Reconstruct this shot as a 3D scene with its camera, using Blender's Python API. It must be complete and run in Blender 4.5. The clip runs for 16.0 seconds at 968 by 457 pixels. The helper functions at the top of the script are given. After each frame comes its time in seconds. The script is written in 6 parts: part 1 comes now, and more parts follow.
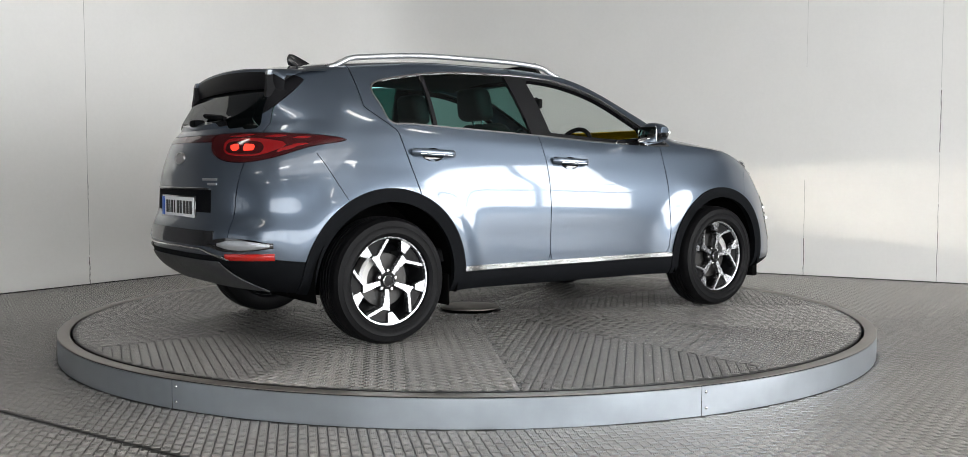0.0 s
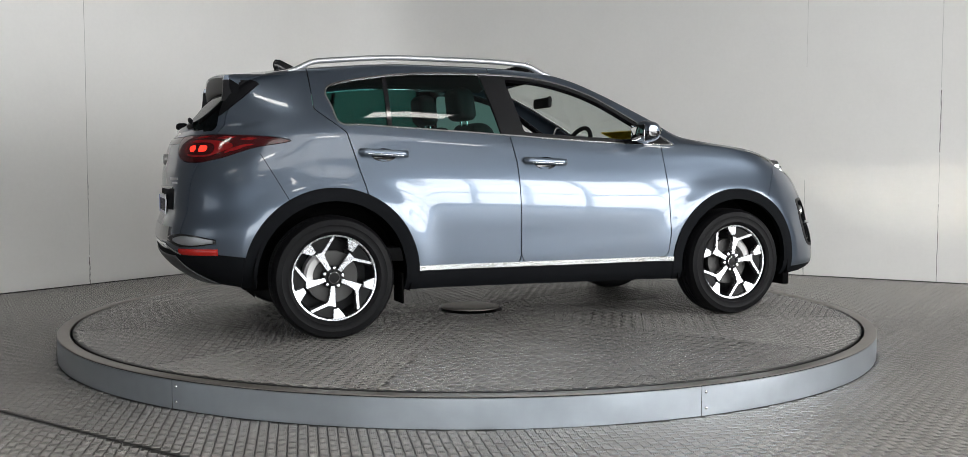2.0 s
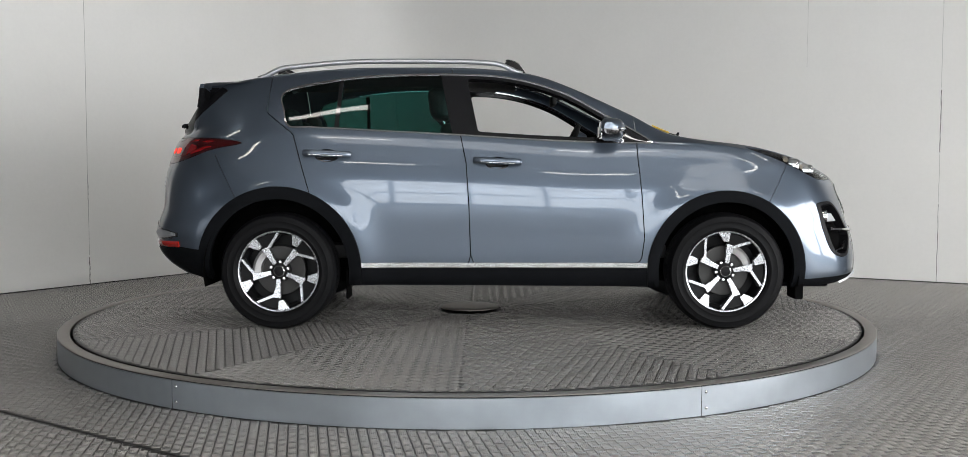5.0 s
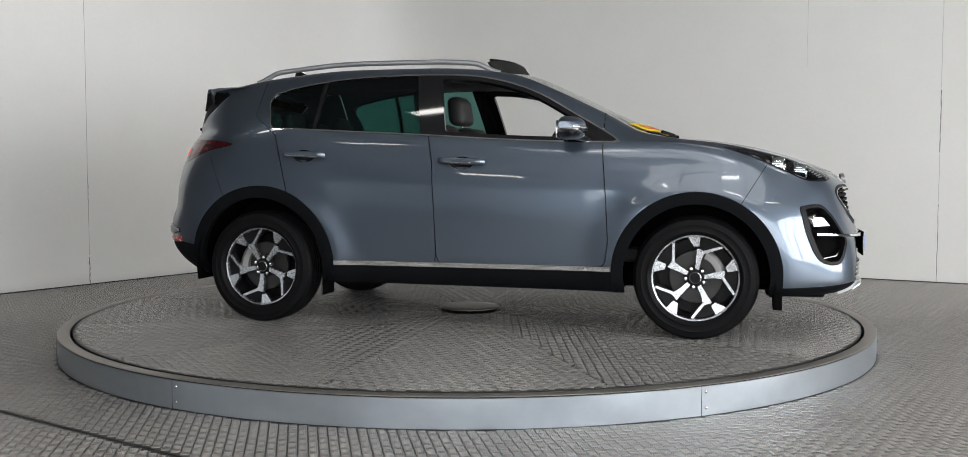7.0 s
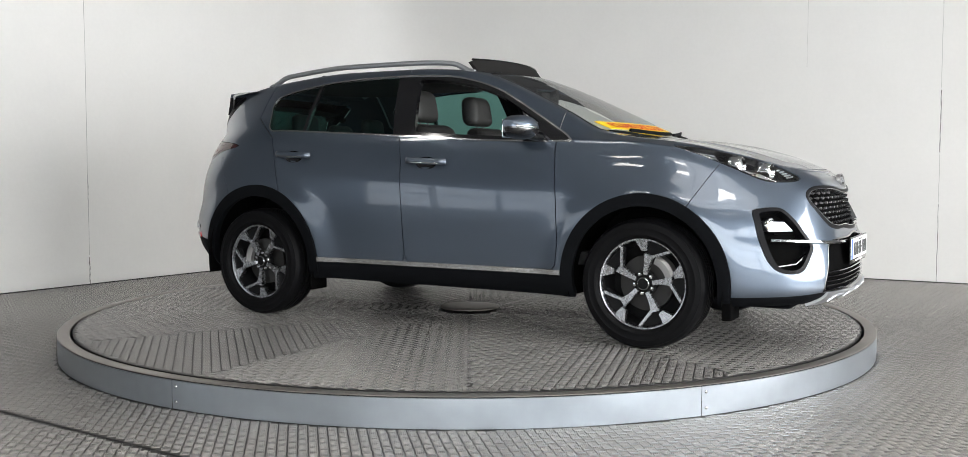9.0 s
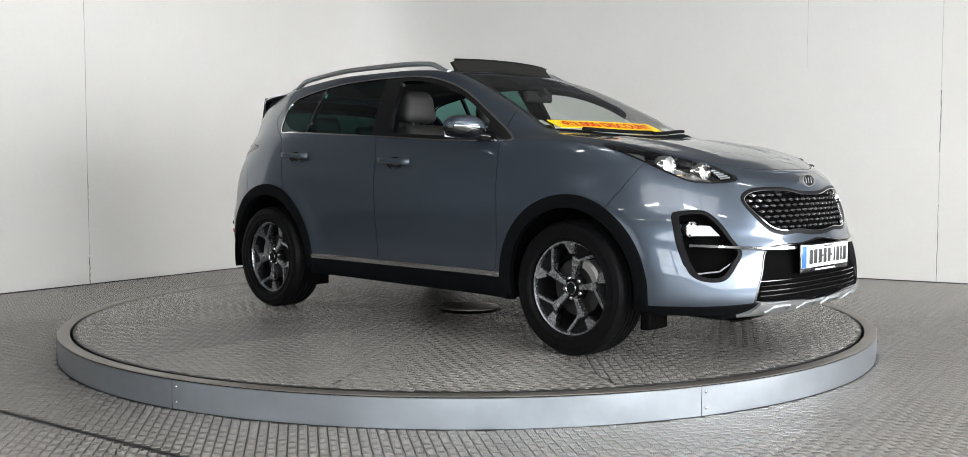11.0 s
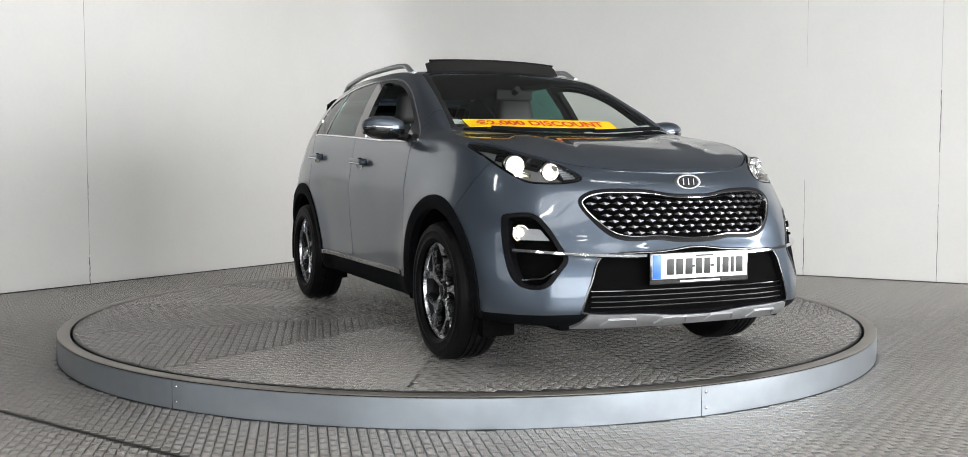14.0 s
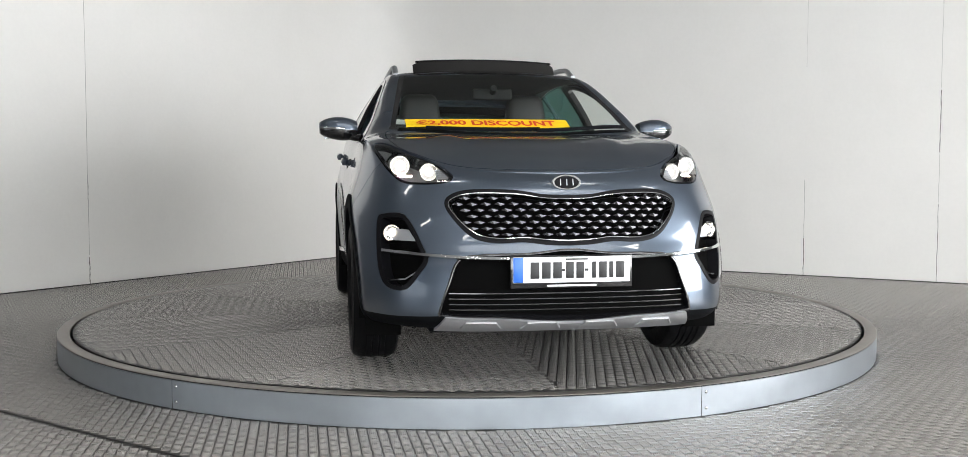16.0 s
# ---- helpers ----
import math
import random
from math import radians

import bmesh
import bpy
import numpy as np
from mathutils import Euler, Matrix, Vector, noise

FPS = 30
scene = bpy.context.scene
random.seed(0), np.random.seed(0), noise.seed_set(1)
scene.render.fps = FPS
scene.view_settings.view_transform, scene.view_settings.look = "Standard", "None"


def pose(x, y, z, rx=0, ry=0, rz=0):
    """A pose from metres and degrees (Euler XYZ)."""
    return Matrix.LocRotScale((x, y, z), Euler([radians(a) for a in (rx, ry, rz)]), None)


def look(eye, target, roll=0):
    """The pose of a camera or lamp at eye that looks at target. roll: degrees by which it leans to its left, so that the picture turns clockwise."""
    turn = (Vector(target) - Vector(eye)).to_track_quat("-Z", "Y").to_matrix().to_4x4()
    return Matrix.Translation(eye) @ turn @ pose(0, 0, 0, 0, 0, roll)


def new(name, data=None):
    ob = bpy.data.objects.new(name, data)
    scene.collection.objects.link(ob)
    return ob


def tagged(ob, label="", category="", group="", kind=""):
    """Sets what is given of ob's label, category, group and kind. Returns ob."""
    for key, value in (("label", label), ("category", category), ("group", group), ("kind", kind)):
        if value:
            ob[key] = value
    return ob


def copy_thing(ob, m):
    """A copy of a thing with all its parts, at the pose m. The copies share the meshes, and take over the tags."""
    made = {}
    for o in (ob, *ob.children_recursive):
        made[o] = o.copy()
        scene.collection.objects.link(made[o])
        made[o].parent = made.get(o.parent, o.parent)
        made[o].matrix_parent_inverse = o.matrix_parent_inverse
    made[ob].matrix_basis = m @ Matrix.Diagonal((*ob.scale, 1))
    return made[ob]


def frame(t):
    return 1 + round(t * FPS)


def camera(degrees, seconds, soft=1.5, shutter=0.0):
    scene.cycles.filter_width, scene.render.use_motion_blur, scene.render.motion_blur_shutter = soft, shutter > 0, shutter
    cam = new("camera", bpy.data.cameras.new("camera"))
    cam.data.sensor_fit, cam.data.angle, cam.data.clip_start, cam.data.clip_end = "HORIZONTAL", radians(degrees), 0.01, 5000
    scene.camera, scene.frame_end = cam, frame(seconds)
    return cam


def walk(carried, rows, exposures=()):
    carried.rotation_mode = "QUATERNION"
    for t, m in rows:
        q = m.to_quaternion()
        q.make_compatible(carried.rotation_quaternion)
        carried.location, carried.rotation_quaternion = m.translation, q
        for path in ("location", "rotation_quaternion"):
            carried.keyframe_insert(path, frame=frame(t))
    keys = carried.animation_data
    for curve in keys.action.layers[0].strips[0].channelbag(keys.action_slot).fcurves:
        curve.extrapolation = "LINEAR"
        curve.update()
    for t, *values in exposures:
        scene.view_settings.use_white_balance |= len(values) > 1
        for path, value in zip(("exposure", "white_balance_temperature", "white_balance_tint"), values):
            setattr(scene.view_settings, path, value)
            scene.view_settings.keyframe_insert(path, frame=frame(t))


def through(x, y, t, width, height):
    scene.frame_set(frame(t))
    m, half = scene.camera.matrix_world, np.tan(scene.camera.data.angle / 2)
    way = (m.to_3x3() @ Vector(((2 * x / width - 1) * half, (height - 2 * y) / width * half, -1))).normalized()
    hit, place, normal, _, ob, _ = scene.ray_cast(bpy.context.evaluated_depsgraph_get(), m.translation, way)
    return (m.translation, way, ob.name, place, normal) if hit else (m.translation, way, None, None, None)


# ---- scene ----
# ---- camera ----
EYE = Vector((0.0, -6.726, 0.960))
YAW, PITCH = radians(0.849), radians(3.432)
AHEAD = Vector((math.sin(YAW) * math.cos(PITCH), math.cos(YAW) * math.cos(PITCH), -math.sin(PITCH)))
cam = camera(52.085, 16.0, soft=0.8)
walk(cam, [(0.0, look(EYE, EYE + AHEAD)), (16.0, look(EYE, EYE + AHEAD))],
     exposures=[(0.0, 0.22), (1.2, 0.22), (2.0, 0.02), (3.5, 0.02), (7.5, 0.09), (8.5, 0.42), (9.0, 0.44), (12.5, 0.43), (16.0, 0.42)])

# the turntable turns clockwise at a steady rate; the car stands a little off its centre
TURN_0, TURN_RATE = 35.243, -7.2634
CAR_DX, CAR_DY = 0.211, 0.053
FLOOR_Z = -0.145
CEIL_Z = 4.6
PANEL_Z = 3.15

# ---- world, large lights, exposure ----
world = bpy.data.worlds.new("daylight")
scene.world = world
world.use_nodes = True
wn = world.node_tree.nodes
sky = wn.new("ShaderNodeTexSky")
sky.sky_type = "NISHITA"
sky.sun_disc = False
sky.sun_elevation, sky.sun_rotation = radians(38), radians(120)
world.node_tree.links.new(sky.outputs[0], wn["Background"].inputs[0])
wn["Background"].inputs[1].default_value = 0.12


def area_lamp(name, m, sx, sy, power, colour):
    data = bpy.data.lights.new(name, "AREA")
    data.shape, data.size, data.size_y = "RECTANGLE", sx, sy
    data.energy, data.color = power, colour
    ob = new(name, data)
    ob.matrix_world = m
    return ob


# daylight through the shop-front glazing, and from the open front of the hall behind the camera
area_lamp("daylight_side", look((7.74, -6.65, 1.75), (0.0, -6.65, 1.75)), 10.3, 3.2, 930, (1.0, 0.985, 0.965))
area_lamp("daylight_front", look((1.6, -12.14, 1.5), (1.6, 0.0, 1.5)), 11.7, 2.7, 300, (1.0, 0.985, 0.965))

area_lamp("rooflight", look((1.0, -6.4, CEIL_Z - 0.06), (1.0, -6.3, 0.0)), 6.0, 2.6, 130, (1.0, 0.985, 0.97))

# ---- materials ----


def nodes_of(name):
    m = bpy.data.materials.new(name)
    m.use_nodes = True
    return m, m.node_tree.nodes, m.node_tree.links, m.node_tree.nodes["Principled BSDF"]


def setin(node, **values):
    for k, v in values.items():
        node.inputs[k.replace("_", " ")].default_value = v


def mat(name, colour, rough=0.5, metal=0.0, grain=0.0, scale=40.0, bump=0.0, coat=0.0, spec=0.5, stain=0.0):
    """A surface with fine grain and broad stains in its colour and gloss, and a little relief."""
    m, n, l, b = nodes_of(name)
    setin(b, Base_Color=(*colour, 1), Roughness=rough, Metallic=metal, Coat_Weight=coat, Specular_IOR_Level=spec)
    b.inputs["Coat Roughness"].default_value = 0.04
    tc = n.new("ShaderNodeTexCoord")
    if grain or stain or bump:
        fine = n.new("ShaderNodeTexNoise")
        setin(fine, Scale=scale, Detail=4.0)
        l.new(tc.outputs["Object"], fine.inputs["Vector"])
        broad = n.new("ShaderNodeTexNoise")
        setin(broad, Scale=scale / 14, Detail=3.0)
        l.new(tc.outputs["Object"], broad.inputs["Vector"])
        mix = n.new("ShaderNodeMath")
        mix.operation = "MULTIPLY_ADD"
        mix.inputs[1].default_value = grain
        l.new(fine.outputs["Fac"], mix.inputs[0])
        wide = n.new("ShaderNodeMath")
        wide.operation = "MULTIPLY_ADD"
        wide.inputs[1].default_value = stain
        wide.inputs[2].default_value = 1.0 - 0.5 * (grain + stain)
        l.new(broad.outputs["Fac"], wide.inputs[0])
        l.new(wide.outputs[0], mix.inputs[2])
        tint = n.new("ShaderNodeVectorMath")
        tint.operation = "SCALE"
        tint.inputs[0].default_value = colour
        l.new(mix.outputs[0], tint.inputs["Scale"])
        l.new(tint.outputs[0], b.inputs["Base Color"])
        rr = n.new("ShaderNodeMapRange")
        setin(rr, To_Min=max(0.02, rough * (1 - grain)), To_Max=min(1, rough * (1 + grain)))
        l.new(fine.outputs["Fac"], rr.inputs["Value"])
        l.new(rr.outputs[0], b.inputs["Roughness"])
        if bump:
            bp = n.new("ShaderNodeBump")
            setin(bp, Strength=bump, Distance=0.002)
            l.new(fine.outputs["Fac"], bp.inputs["Height"])
            l.new(bp.outputs[0], b.inputs["Normal"])
    return m


def glow(name, colour, strength):
    m, n, l, b = nodes_of(name)
    setin(b, Base_Color=(*colour, 1), Emission_Color=(*colour, 1), Emission_Strength=strength)
    return m


def glass(name, colour, rough=0.0, through=1.0):
    m, n, l, b = nodes_of(name)
    setin(b, Base_Color=(*colour, 1), Roughness=rough, Transmission_Weight=through, IOR=1.05 if through == 1.0 else 1.45)
    return m


def plate_metal(name, colour, rough, worn):
    """Steel sheet with grime in broad patches, fine scratches and grit."""
    m, n, l, b = nodes_of(name)
    tc = n.new("ShaderNodeTexCoord")

    def noise_of(scale, detail, stretch=None):
        t = n.new("ShaderNodeTexNoise")
        setin(t, Scale=scale, Detail=detail)
        if stretch:
            mp = n.new("ShaderNodeMapping")
            mp.inputs["Scale"].default_value = stretch
            l.new(tc.outputs["Object"], mp.inputs["Vector"])
            l.new(mp.outputs[0], t.inputs["Vector"])
        else:
            l.new(tc.outputs["Object"], t.inputs["Vector"])
        return t.outputs["Fac"]

    def ma(op, x, y, z=None):
        v = n.new("ShaderNodeMath")
        v.operation = op
        for i, s in enumerate((x, y, z)):
            if s is None:
                continue
            if isinstance(s, (int, float)):
                v.inputs[i].default_value = s
            else:
                l.new(s, v.inputs[i])
        return v.outputs[0]
    patches, grit, scratch = noise_of(1.7, 5.0), noise_of(85.0, 3.0), noise_of(14.0, 3.0, (1.0, 14.0, 1.0))
    info = n.new("ShaderNodeObjectInfo")
    tone = ma("MULTIPLY", ma("MULTIPLY_ADD", patches, worn, 1.0 - 0.5 * worn), ma("MULTIPLY_ADD", grit, 0.5, 0.75))
    tone = ma("MULTIPLY", tone, ma("MULTIPLY_ADD", info.outputs["Random"], 0.16, 0.92))
    col = n.new("ShaderNodeVectorMath")
    col.operation = "SCALE"
    col.inputs[0].default_value = colour
    l.new(tone, col.inputs["Scale"])
    l.new(col.outputs[0], b.inputs["Base Color"])
    l.new(ma("MULTIPLY_ADD", patches, 0.10, ma("MULTIPLY_ADD", scratch, 0.10, rough - 0.10)), b.inputs["Roughness"])
    b.inputs["Metallic"].default_value = 0.7
    bp = n.new("ShaderNodeBump")
    setin(bp, Strength=0.25, Distance=0.0015)
    l.new(grit, bp.inputs["Height"])
    l.new(bp.outputs[0], b.inputs["Normal"])
    return m


M_WALL = mat("white_wall_paint", (0.80, 0.785, 0.755), 0.6, grain=0.05, scale=30, bump=0.15, stain=0.06)
M_DARKWALL = mat("grey_hall_wall", (0.62, 0.62, 0.62), 0.7, grain=0.2, scale=12)
M_WESTWALL = mat("dark_hall_wall", (0.13, 0.13, 0.135), 0.7, grain=0.2, scale=12)
M_CEIL = mat("ceiling_paint", (0.17, 0.17, 0.168), 0.8, grain=0.1, scale=15)
M_FLOOR = plate_metal("floor_plate_steel", (0.040, 0.038, 0.036), 0.5, 0.5)
M_DECK = plate_metal("deck_plate_steel", (0.032, 0.031, 0.030), 0.5, 0.5)
M_BAR = plate_metal("worn_floor_tread", (0.43, 0.415, 0.395), 0.24, 0.3)
M_DECKBAR = plate_metal("worn_deck_tread", (0.48, 0.465, 0.445), 0.20, 0.25)
M_STEEL = mat("brushed_rim_steel", (0.32, 0.35, 0.38), 0.34, 0.8, grain=0.18, scale=14, stain=0.35)
M_RIMTOP = mat("worn_ring_steel", (0.30, 0.275, 0.25), 0.4, 0.8, grain=0.2, scale=20, stain=0.2)
M_BLACK = mat("black_gap", (0.008, 0.008, 0.008), 0.8)
M_SCREW = mat("screw_zinc", (0.7, 0.7, 0.7), 0.25, 1.0)
M_PANEL = glow("led_panel_light", (1.0, 0.97, 0.92), 14.0)
M_SKYGLOW = glow("bright_sky_backdrop", (0.86, 0.93, 1.0), 2.6)
# fill glow for the sheet added behind the west opening
M_WESTFILL = glow("west_fill_glow", (0.90, 0.95, 1.0), 1.0)
M_FRAME = mat("white_window_frame", (0.75, 0.75, 0.74), 0.4, grain=0.05)

# ---- mesh helpers ----


def link_mesh(name, verts, faces, material, parent=None, label="", smooth=True, normals=None):
    me = bpy.data.meshes.new(name)
    me.from_pydata([tuple(v) for v in verts], [], [tuple(f) for f in faces])
    me.materials.append(material)
    if smooth:
        me.shade_smooth()
    if normals is not None:
        me.normals_split_custom_set_from_vertices([tuple(v) for v in normals])
    ob = new(name, me)
    if parent is not None:
        ob.parent = parent
    if label:
        ob["label"] = label
    return ob


def part(name, bm, material, parent=None, label="", smooth_angle=35):
    me = bpy.data.meshes.new(name)
    bmesh.ops.recalc_face_normals(bm, faces=bm.faces[:])
    bm.to_mesh(me)
    bm.free()
    me.materials.append(material)
    if smooth_angle:
        me.shade_smooth()
        me.set_sharp_from_angle(angle=radians(smooth_angle))
    ob = new(name, me)
    if parent is not None:
        ob.parent = parent
    if label:
        ob["label"] = label
    return ob


def box_bm(lo, hi, bevel=0.0, segs=2, bm=None):
    bm = bm or bmesh.new()
    c = [(a + b) / 2 for a, b in zip(lo, hi)]
    s = [abs(b - a) for a, b in zip(lo, hi)]
    g = bmesh.ops.create_cube(bm, size=1.0, matrix=Matrix.Translation(c) @ Matrix.Diagonal((*s, 1)))
    if bevel:
        es = {e for v in g["verts"] for e in v.link_edges}
        bmesh.ops.bevel(bm, geom=list(es), offset=bevel, segments=segs, affect="EDGES", profile=0.5)
    return bm


def lathe(profile, segs=64, axis="z", bm=None, closed=False):
    """Turn a list of (radius, height) round an axis."""
    bm = bm or bmesh.new()
    rings = []
    for r, h in profile:
        ring = []
        for i in range(segs):
            a = 2 * math.pi * i / segs
            x, y = r * math.cos(a), r * math.sin(a)
            ring.append(bm.verts.new((x, y, h) if axis == "z" else (x, h, y)))
        rings.append(ring)
    pairs = list(zip(rings, rings[1:])) + ([(rings[-1], rings[0])] if closed else [])
    for a, c in pairs:
        for i in range(segs):
            j = (i + 1) % segs
            bm.faces.new((a[i], a[j], c[j], c[i]))
    return bm


# ---- the hall ----
def wall_strip(name, pts, thick, z0, z1, material):
    """A wall along a line of points in plan, with thickness on its outer side."""
    n = len(pts)
    nor = []
    for i in range(n):
        a, c = Vector(pts[max(i - 1, 0)]), Vector(pts[min(i + 1, n - 1)])
        d = (c - a).normalized()
        nor.append(Vector((-d.y, d.x)))
    verts, faces = [], []
    for (x, y), m in zip(pts, nor):
        for z in (z0, z1):
            verts += [(x, y, z), (x + m.x * thick, y + m.y * thick, z)]
    for i in range(n - 1):
        a, c = 4 * i, 4 * i + 4
        faces += [(a, c, c + 2, a + 2), (a + 1, a + 3, c + 3, c + 1), (a + 2, c + 2, c + 3, a + 3), (a, a + 1, c + 1, c)]
    faces += [(0, 2, 3, 1), (4 * n - 4, 4 * n - 3, 4 * n - 1, 4 * n - 2)]
    ob = link_mesh(name, verts, faces, material)
    ob.data.set_sharp_from_angle(angle=radians(30))
    return tagged(ob, kind="structure")


LEFT_DIR = Vector((2.445, 3.575)).normalized()
RIGHT_DIR = Vector((1.99, -1.19)).normalized()
CORNER = Vector((-1.24, 6.25))


def back_wall_points():
    """Two straight walls joined by a rounded corner."""
    cut = 1.1
    a, c = CORNER - LEFT_DIR * cut, CORNER + RIGHT_DIR * cut
    pts = [tuple(CORNER - LEFT_DIR * 6.0), tuple(a)]
    for i in range(1, 12):
        t = i / 12
        q = a * (1 - t) ** 2 + CORNER * 2 * t * (1 - t) + c * t * t
        pts.append(tuple(q))
    return pts + [tuple(c), tuple(CORNER + RIGHT_DIR * 9.6)]


def build_hall():
    half = 13.0
    verts = [(-half, -half, FLOOR_Z), (half, -half, FLOOR_Z), (half, half, FLOOR_Z), (-half, half, FLOOR_Z)]
    ang = math.atan2(-0.729, 1.027)
    rot = Matrix.Rotation(-ang, 4, "Z")
    floor = link_mesh("floor", [rot @ Vector(v) for v in verts], [(0, 1, 2, 3)], M_FLOOR, smooth=False)
    floor.rotation_euler = (0, 0, ang)
    tagged(floor, "worn grey five-bar steel tread plate floor", "floor", kind="structure")
    # the white panels stop below the dark upper part of the hall
    wall = wall_strip("wall_back", back_wall_points(), 0.15, FLOOR_Z, PANEL_Z, M_WALL)
    tagged(wall_strip("wall_back_upper", back_wall_points(), 0.15, PANEL_Z + 0.002, CEIL_Z, M_WESTWALL), "dark grey upper hall wall", "wall")
    tagged(wall, "matt white panelled wall with a rounded corner", "wall")
    pts = back_wall_points()
    l_end, r_end = pts[0], pts[-1]
    # closing walls of the hall, dark on the far side of the camera
    tagged(wall_strip("wall_west", [(-9.5, -4.5), (-9.5, 0.6), (l_end[0], l_end[1])], 0.15, FLOOR_Z, CEIL_Z, M_WESTWALL), "dark grey hall wall", "wall")
    tagged(wall_strip("wall_southwest_upper", [(-9.62, -12.0), (-9.62, -4.505)], 0.15, 2.402, CEIL_Z, M_WESTWALL), "dark grey upper hall wall", "wall")
    tagged(wall_strip("wall_south_upper", [(-4.4, -12.0), (-9.6, -12.0)], 0.15, 2.402, CEIL_Z, M_WESTWALL), "dark grey upper hall wall", "wall")
    tagged(wall_strip("wall_south", [(-4.4, -12.0), (-9.6, -12.0)], 0.15, FLOOR_Z, 2.4, M_DARKWALL), "pale grey hall wall", "wall")
    tagged(wall_strip("wall_east", [(r_end[0], r_end[1]), (7.6, 0.4), (7.6, -1.4)], 0.15, FLOOR_Z, CEIL_Z, M_WESTWALL), "dark grey hall wall beside the glazing", "wall")
    c = link_mesh("ceiling", [(-half, -half, CEIL_Z), (-half, half, CEIL_Z), (half, half, CEIL_Z), (half, -half, CEIL_Z)], [(0, 1, 2, 3)], M_CEIL, smooth=False)
    tagged(c, "plain pale grey hall ceiling", "ceiling", kind="structure")


build_hall()


def build_glazing():
    """Tall shop-front windows with white mullions on the east and south sides, and an added fill opening on the west.
    """
    def run(name, p0, p1, bays, label, top=2.9):
        p0, p1 = Vector(p0), Vector(p1)
        root = new(name)
        tagged(root, label, "window", kind="structure")
        d = (p1 - p0).normalized()
        nrm = Vector((-d.y, d.x))
        length = (p1 - p0).length
        ang = math.atan2(d.y, d.x)
        root.matrix_world = Matrix.Translation((p0.x, p0.y, 0)) @ Matrix.Rotation(ang, 4, "Z")
        part("window_sill", box_bm((0, -0.08, FLOOR_Z), (length, 0.08, 0.10), 0.01), M_FRAME, root)
        part("window_head", box_bm((0, -0.08, top), (length, 0.08, CEIL_Z), 0.01), M_WESTWALL, root)
        for i in range(bays + 1):
            x = length * i / bays
            part("window_mullion", box_bm((x - 0.045, -0.06, 0.10), (x + 0.045, 0.06, top), 0.008), M_FRAME, root)
        for z in (1.0, 2.0):
            part("window_transom", box_bm((0, -0.035, z - 0.03), (length, 0.035, z + 0.03), 0.006), M_FRAME, root)
        return root
    run("window_1", (7.6, -12.0), (7.6, -1.4), 8, "tall white-framed shop-front glazing, bright daylight behind", 3.4)
    run("window_2", (-4.4, -12.0), (7.6, -12.0), 9, "white-framed glazing in the front wall of the hall")
    # unseen west opening and glowing sheet, added to brighten the car's side
    run("west_fill_opening", (-9.5, -12.0), (-9.5, -4.5), 6, "added white-framed opening in the west wall, fill glow behind", 2.4)
    dim = [(-10.9, -13.0, -1), (-10.9, -3.5, -1), (-10.9, -3.5, 5), (-10.9, -13.0, 5)]
    tagged(link_mesh("west_fill_sheet", dim, [(0, 1, 2, 3)], M_WESTFILL, smooth=False), "plain glowing sheet added to brighten the car's side", "backdrop", kind="structure")
    for name, v in (("backdrop_1", [(9.0, -14.0, -1), (9.0, 1.0, -1), (9.0, 1.0, 6), (9.0, -14.0, 6)]),
                    ("backdrop_2", [(-7.0, -13.4, -1), (9.0, -13.4, -1), (9.0, -13.4, 6), (-7.0, -13.4, 6)])):
        tagged(link_mesh(name, v, [(0, 1, 2, 3)], M_SKYGLOW, smooth=False), "plain bright daylight outside the glazing", "backdrop", kind="structure")


def build_ceiling_lights():
    first = None
    for ix, x in enumerate((-4.8, -1.6, 1.6, 4.8)):
        for iy, y in enumerate((-9.5, -6.0, -2.5)):
            if first is None:
                first = new("ceiling_light")
                tagged(first, "flat white led panel light set in the ceiling", "ceiling light", "ceiling lights of the hall")
                part("diffuser", box_bm((-0.56, -0.11, -0.012), (0.56, 0.11, 0.0), 0.003), M_PANEL, first)
                part("frame", lathe_rect(0.60, 0.15, 0.56, 0.11, 0.03), M_FRAME, first)
                first.location = (x, y, CEIL_Z - 0.02)
            else:
                copy_thing(first, pose(x, y, CEIL_Z - 0.02))


def lathe_rect(ox, oy, ix, iy, h):
    """A rectangular frame round an opening."""
    bm = bmesh.new()
    box_bm((-ox, -oy, -h / 2), (ox, -iy, h / 2), bm=bm)
    box_bm((-ox, iy, -h / 2), (ox, oy, h / 2), bm=bm)
    box_bm((-ox, -iy, -h / 2), (-ix, iy, h / 2), bm=bm)
    box_bm((ix, -iy, -h / 2), (ox, iy, h / 2), bm=bm)
    return bm


